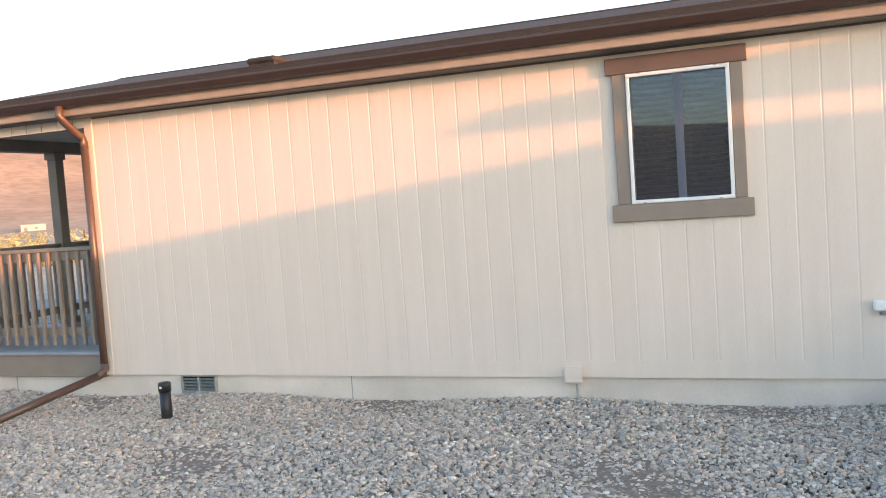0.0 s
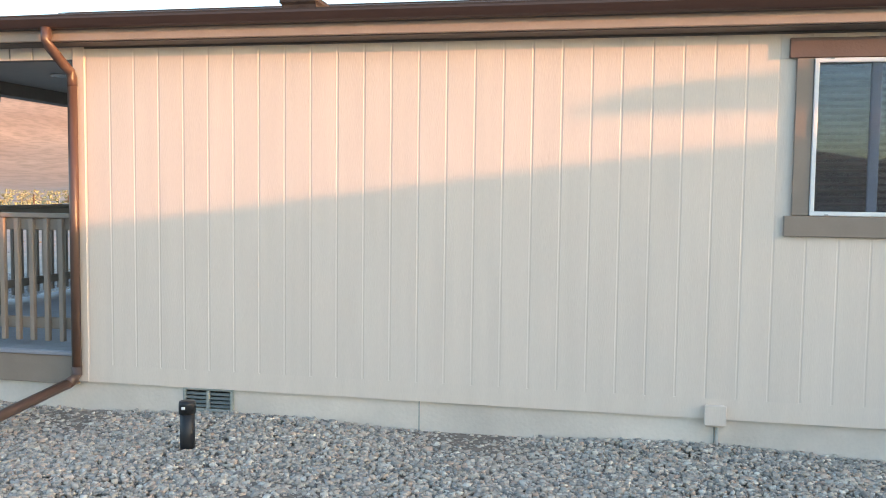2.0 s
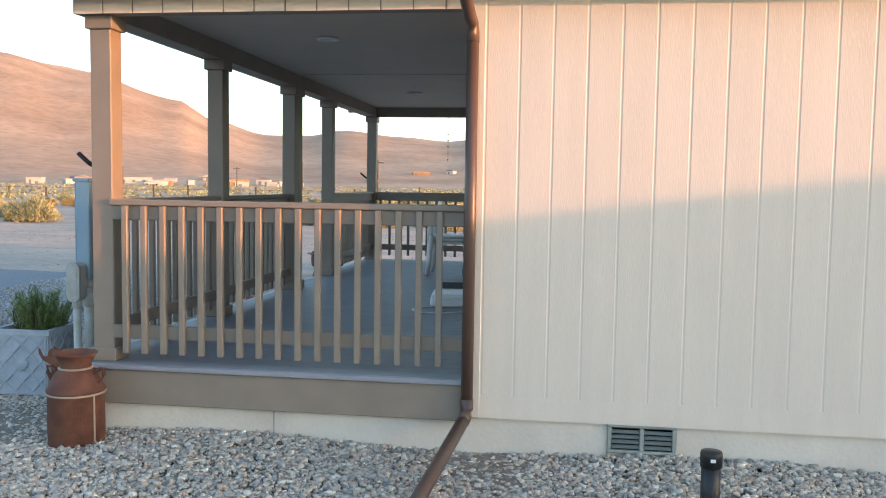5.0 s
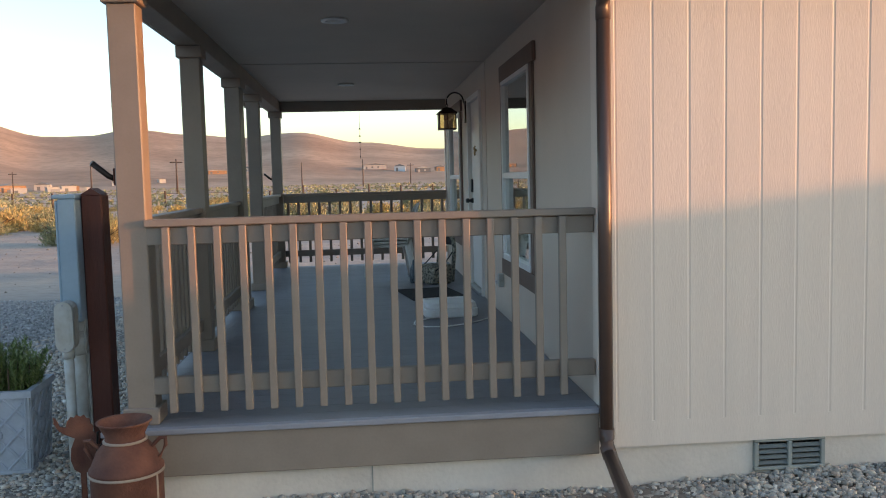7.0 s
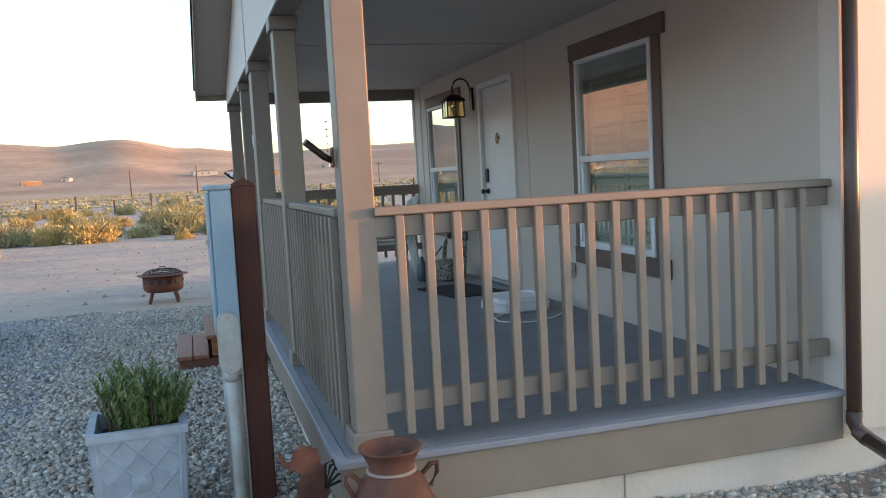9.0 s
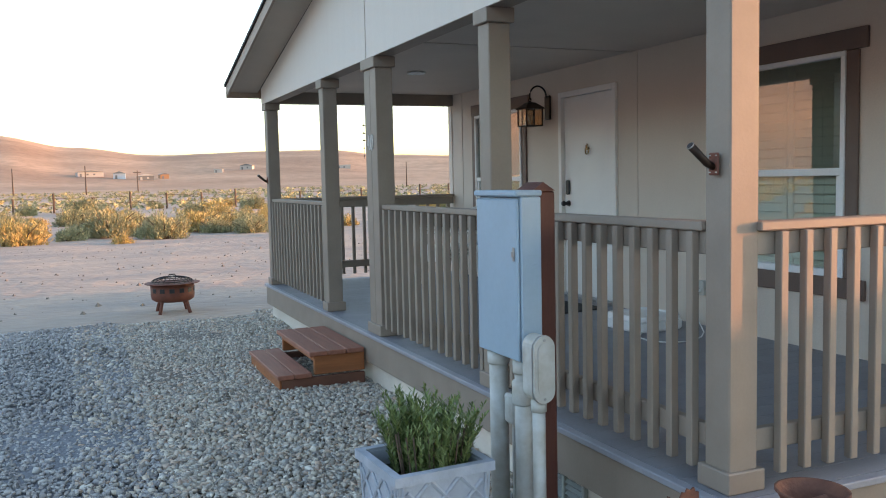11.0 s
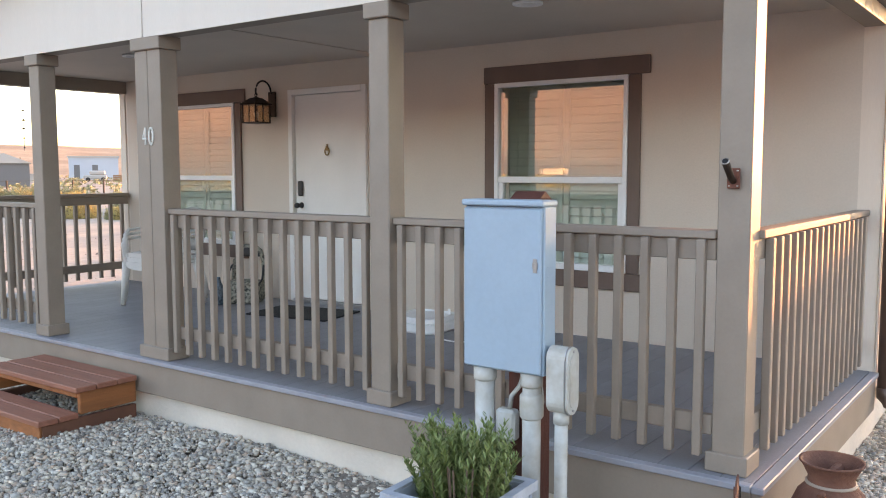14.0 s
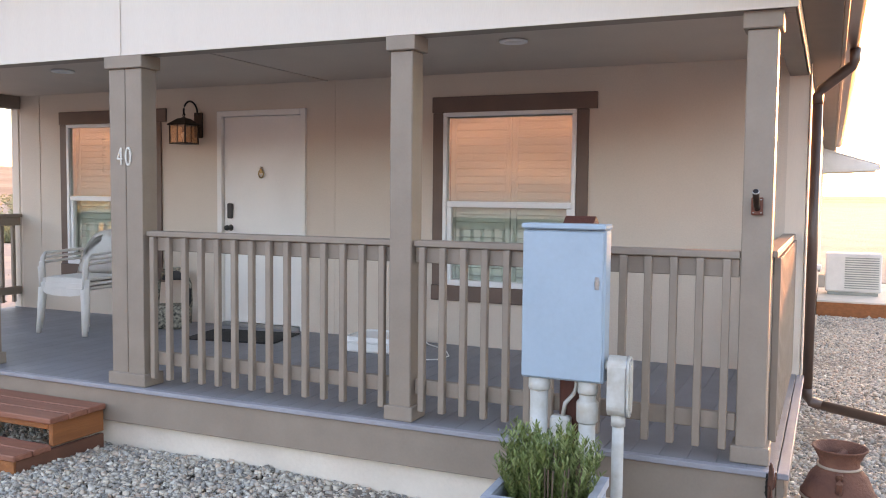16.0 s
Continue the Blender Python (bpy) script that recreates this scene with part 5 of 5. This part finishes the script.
KINDS = [shrub_mesh(1, M_SAGE, 0.75, 0.72, 330, 15), shrub_mesh(2, M_SAGE2, 0.64, 0.62, 260, 15), shrub_mesh(3, M_SAGE, 0.58, 0.48, 220, 15), shrub_mesh(4, M_SAGE2, 0.42, 0.38, 150, 14)]
LABELS = ["grey-green sagebrush bush on sandy ground", "yellow-orange flowering rabbitbrush on sandy ground", "low grey-green sagebrush on sandy ground", "small yellow rabbitbrush on sandy ground"]


def shrub(x, y, k, s, rz):
    t = thing("desert_shrub", (x, y, ground_height(x, y) - 0.03), LABELS[k], "shrub", "desert shrubs", rz=rz)
    t.scale = (s * 1.1, s * 1.1, s)
    a, b = new("crown", KINDS[k][0]), new("branchwork", KINDS[k][1])
    a.parent = b.parent = t


rng = random.Random(21)
placed = [(-6.3, 20.6, 1, 1.2), (-7.5, 21.6, 0, 1.2), (-1.07, 25.4, 3, 0.8), (0.32, 27.0, 0, 1.35), (-9.0, 29.0, 1, 1.1), (5.2, 26.0, 2, 1.2), (-6.6, 27.5, 0, 1.25), (-5.2, 27.0, 1, 1.2), (-3.9, 26.4, 1, 1.4), (-2.5, 28.0, 2, 1.0), (-7.6, 26.5, 1, 1.0), (-0.9, 31.0, 0, 1.3), (1.9, 31.0, 1, 1.5)]
for x, y, k, s in placed:
    shrub(x, y, k, s, rng.uniform(0, 360))
n = 0
while n < 250:
    yaw = rng.uniform(-42, 46)
    d = 31 + 36 * rng.random() ** 1.4
    x, y = -d * math.sin(radians(yaw)) - 1, d * math.cos(radians(yaw)) - 2
    if noise.noise(Vector((x * 0.13, y * 0.13, 5))) < 0.0 or (x > LX - 1 and y < 14) or abs(d - 47) < 2.5:
        continue
    k = rng.choice((0, 0, 1, 1, 2, 3))
    shrub(x, y, k, rng.uniform(0.6, 1.0) + 0.75 * rng.random() ** 3, rng.uniform(0, 360))
    n += 1

# farther scrub as one mass
q = random.Random(31)
vs, fs = [], []
for _ in range(4200):
    yaw = q.uniform(-55, 60)
    d = 62 + 260 * q.random() ** 1.2
    x, y = -d * math.sin(radians(yaw)), d * math.cos(radians(yaw))
    z = ground_height(x, y)
    r, h = q.uniform(0.3, 0.7), q.uniform(0.2, 0.55)
    for _ in range(11):
        a, b = q.uniform(0, 6.28), q.random()
        c = Vector((x + r * b * math.cos(a), y + r * b * math.sin(a), z + h * q.uniform(0.1, 0.9) * (1.1 - b * 0.6)))
        e = [Vector((q.uniform(-.3, .3), q.uniform(-.3, .3), q.uniform(-.1, .35))) for _ in range(3)]
        n0 = len(vs)
        vs += [tuple(c + w) for w in e]
        fs.append((n0, n0 + 1, n0 + 2))
tagged(raw_mesh("far_scrub", vs, fs, M_SAGE), "scattered low desert scrub on the plain", "shrub", "", "stuff")

# patchy twigs and dirt clods on the bare yard
q = random.Random(41)
vs, fs = [], []
for _ in range(900):
    x, y = q.uniform(-14, 9), q.uniform(9.6, 24)
    if x > -0.3 and y < 9.8:
        continue
    s = q.uniform(0.008, 0.035) * (2 if q.random() < 0.06 else 1)
    z = ground_height(x, y)
    n0 = len(vs)
    for k in range(4):
        a = k * math.pi / 2 + q.uniform(-.4, .4)
        vs.append((x + s * math.cos(a), y + s * 1.4 * math.sin(a), z - 0.01))
    vs.append((x + q.uniform(-.3, .3) * s, y, z + s * 0.8))
    fs += [(n0, n0 + 1, n0 + 4), (n0 + 1, n0 + 2, n0 + 4), (n0 + 2, n0 + 3, n0 + 4), (n0 + 3, n0, n0 + 4)]
tagged(raw_mesh("dirt_clods", vs, fs, M_BED), "small stones and clods scattered on bare dirt", "stones", "", "stuff")

fence = thing("range_fence", (0, 0, 0), "line of weathered wooden fence posts with wire", "fence")
fp_me = mesh_of("post", lathe([(0.075, -0.1), (0.07, 1.25), (0.0, 1.27)], 7), M_POLE)
q = random.Random(12)
prev = None
for k in range(46):
    x, y = -46 + 2.5 * k, 63 + 0.10 * (-46 + 2.5 * k) - 0.003 * (2.5 * k - 46) ** 2
    p = new("post", fp_me)
    p.location = (x, y, ground_height(x, y))
    p.scale = (1, 1, q.uniform(0.8, 1.15))
    p.parent = fence
    if prev is not None:
        wire = bmesh.new()
        for h in (0.55, 1.0):
            tube([(prev[0], prev[1], prev[2] + h), (x, y, ground_height(x, y) + h)], 0.012, 4, wire)
        part("wire", wire, M_POLE, fence)
    prev = (x, y, ground_height(x, y))


def on_yaw(yaw, d):
    return -d * math.sin(radians(yaw)), d * math.cos(radians(yaw)) - 3


def utility_pole(yaw, d, h, arm=True):
    d = d if d < 100 else d * 1.5
    x, y = on_yaw(yaw, d)
    t = thing("utility_pole", (x, y, ground_height(x, y)), "bare wooden utility pole standing in the scrub", "utility pole", "utility poles")
    part("pole", lathe([(0.17, -0.2), (0.11, h)], 8), M_POLE, t, smooth=True)
    if arm:
        part("crossarm", box(-1.1, 1.1, -0.07, 0.07, h - 0.7, h - 0.5, 0.02), M_POLE, t)
        for xx in (-1, 0.0, 1):
            part("insulator", lathe([(0.05, h - 0.5), (0.06, h - 0.35), (0.0, h - 0.3)], 6, None, (xx, 0)), M_VENT, t)


for a, d, h, arm in ((11.5, 105, 6.1, True), (16.6, 120, 6, False), (-0.3, 150, 7, False), (3.7, 150, 6.5, False), (-3.4, 180, 6.5, True), (-18.5, 120, 7, True), (-20.3, 150, 6.5, False), (-27, 210, 6.5, False), (-12, 190, 6.5, True), (21, 170, 6, True), (28, 190, 6, False)):
    utility_pole(a, d, h, arm)


def far_building(yaw, d, wd, hh, material, label, gable=True, dp=8.0, origin=(0, -3), turn=None):
    x, y = origin[0] - d * math.sin(radians(yaw)), origin[1] + d * math.cos(radians(yaw))
    t = thing("far_building", (x, y, ground_height(x, y) - 0.3), label, "building", "far buildings", rz=yaw + ((d * 7) % 30 - 15 if turn is None else turn))
    part("wall", box(-wd / 2, wd / 2, -dp / 2, dp / 2, 0, hh * 0.72, 0), material, t)
    if gable:
        part("roof", extrude_outline([(-wd / 2 - 0.3, hh * 0.72), (wd / 2 + 0.3, hh * 0.72), (0, hh)], "y", -dp / 2 - 0.3, dp / 2 + 0.3), M_FARWHITE if material is M_FARGREY else M_FARGREY, t)
    else:
        part("roof", box(-wd / 2 - 0.2, wd / 2 + 0.2, -dp / 2 - 0.2, dp / 2 + 0.2, hh * 0.72, hh * 0.78, 0), M_FARWHITE, t)
    for k in range(int(wd // 3.5)):
        x0 = -wd / 2 + 1.0 + 3.5 * k
        part("window" if k % 3 else "door", box(x0, x0 + 1.1, -dp / 2 - 0.04, -dp / 2 - 0.01, 0.9 if k % 3 else 0.1, hh * 0.5, 0), M_FARGREY if material is not M_FARGREY else M_FARWHITE, t)


BUILT = [(27.3, 330, 17, 4.2, M_FARWHITE, False), (30.5, 340, 9, 3.5, M_FARTAN, True), (33, 320, 7, 3.4, M_FARWHITE, False), (25.2, 350, 6, 3, M_FARWHITE, False), (21.2, 340, 13, 4, M_FARTAN, True), (19.4, 350, 8, 4, M_FARWHITE, True),
         (17.8, 330, 7, 3.4, M_FARTAN, True), (15.2, 380, 6, 3, M_FARWHITE, False), (23.0, 380, 7, 3, M_FARGREY, True), (9.2, 330, 14, 3.5, M_FARTAN, False), (7.2, 340, 6, 3.4, M_FARWHITE, True), (12.6, 280, 4, 3, M_FARWHITE, False),
         (-0.9, 360, 20, 4.5, M_FARWHITE, True), (-2.6, 350, 9, 5.5, M_FARBLUE, True), (-4.1, 345, 12, 4.5, M_FARGREY, True), (-5.2, 360, 7, 4.5, M_FARTAN, True), (-10.4, 420, 12, 5, M_FARWHITE, True), (-8.6, 400, 8, 4, M_FARWHITE, False),
         (-16.6, 430, 14, 5, M_FARWHITE, False), (-24.6, 300, 6, 4, M_FARBLUE, True), (45, 330, 12, 4, M_FARWHITE, False), (60, 320, 14, 4, M_FARWHITE, True), (75, 320, 18, 4, M_FARWHITE, False), (82, 330, 10, 4, M_FARTAN, True), (95, 340, 16, 4, M_FARWHITE, False)]
for a, d, wd, hh, m_, gb in BUILT:
    far_building(a, d * (1.02 if a > 14 else 1.45), wd * 0.68, hh * 0.8, m_, {id(M_FARWHITE): "white low building far out on the plain", id(M_FARTAN): "tan house far out on the plain", id(M_FARGREY): "grey building far out on the plain", id(M_FARBLUE): "pale blue metal shed far out on the plain"}[id(m_)], gb)
q = random.Random(77)
for k in range(16):
    far_building(q.choice((q.uniform(17, 24), q.uniform(25, 33))), q.uniform(300, 335), q.uniform(2.2, 5.0), q.uniform(1.8, 2.8), q.choice((M_FARWHITE, M_FARWHITE, M_FARTAN)), "small pale outbuilding far out on the plain", False, 4.0)
YARD = (-4.2, -0.5)
far_building(-27.2, 113, 5.2, 4.1, M_FARGREY, "dark grey barn with a pale roof edge across the road", True, 8, YARD, 0)
far_building(-32.0, 200, 9.6, 6.6, M_FARBLUE, "long pale blue metal building across the road", False, 12, YARD, 0)
far_building(-35.2, 205, 5.6, 4.2, M_FARWHITE, "white trailer across the road", False, 3, YARD, 0)
far_building(-28.75, 150, 2.5, 2.1, M_FARWHITE, "small white open shelter across the road", False, 3, YARD, 0)
for a, d in ((-32.6, 150), (-31.6, 152)):
    x, y = on_yaw(a, d)
    t = thing("stacked_lumber", (x, y, ground_height(x, y)), "stack of orange-brown timber in a yard", "lumber stack", "lumber stacks", rz=a)
    for k in range(4):
        part("beam", box(-0.8, 0.8, -0.5, 0.5, 0.3 * k, 0.3 * k + 0.26, 0.03), M_FARTAN, t)
for a, d, w_ in ((-30.3, 155, 3.6), (26.3, 300, 5)):
    x, y = on_yaw(a, d)
    t = thing("parked_van", (x, y, ground_height(x, y)), "white parked van far across the scrub", "van", rz=a)
    part("body", box(-w_ / 2, w_ / 2, -0.9, 0.9, 0.4, 1.1, 0.15), M_FARWHITE, t)
    part("cabin", box(-w_ / 2 + 0.9, w_ / 2 - 0.2, -0.85, 0.85, 1.1, 1.85, 0.2), M_FARWHITE, t)
    for sx in (-1, 1):
        part("wheel", tube([(sx * w_ * 0.32, -0.92, 0.36), (sx * w_ * 0.32, -0.7, 0.36)], 0.36, 14), M_BLACK, t)
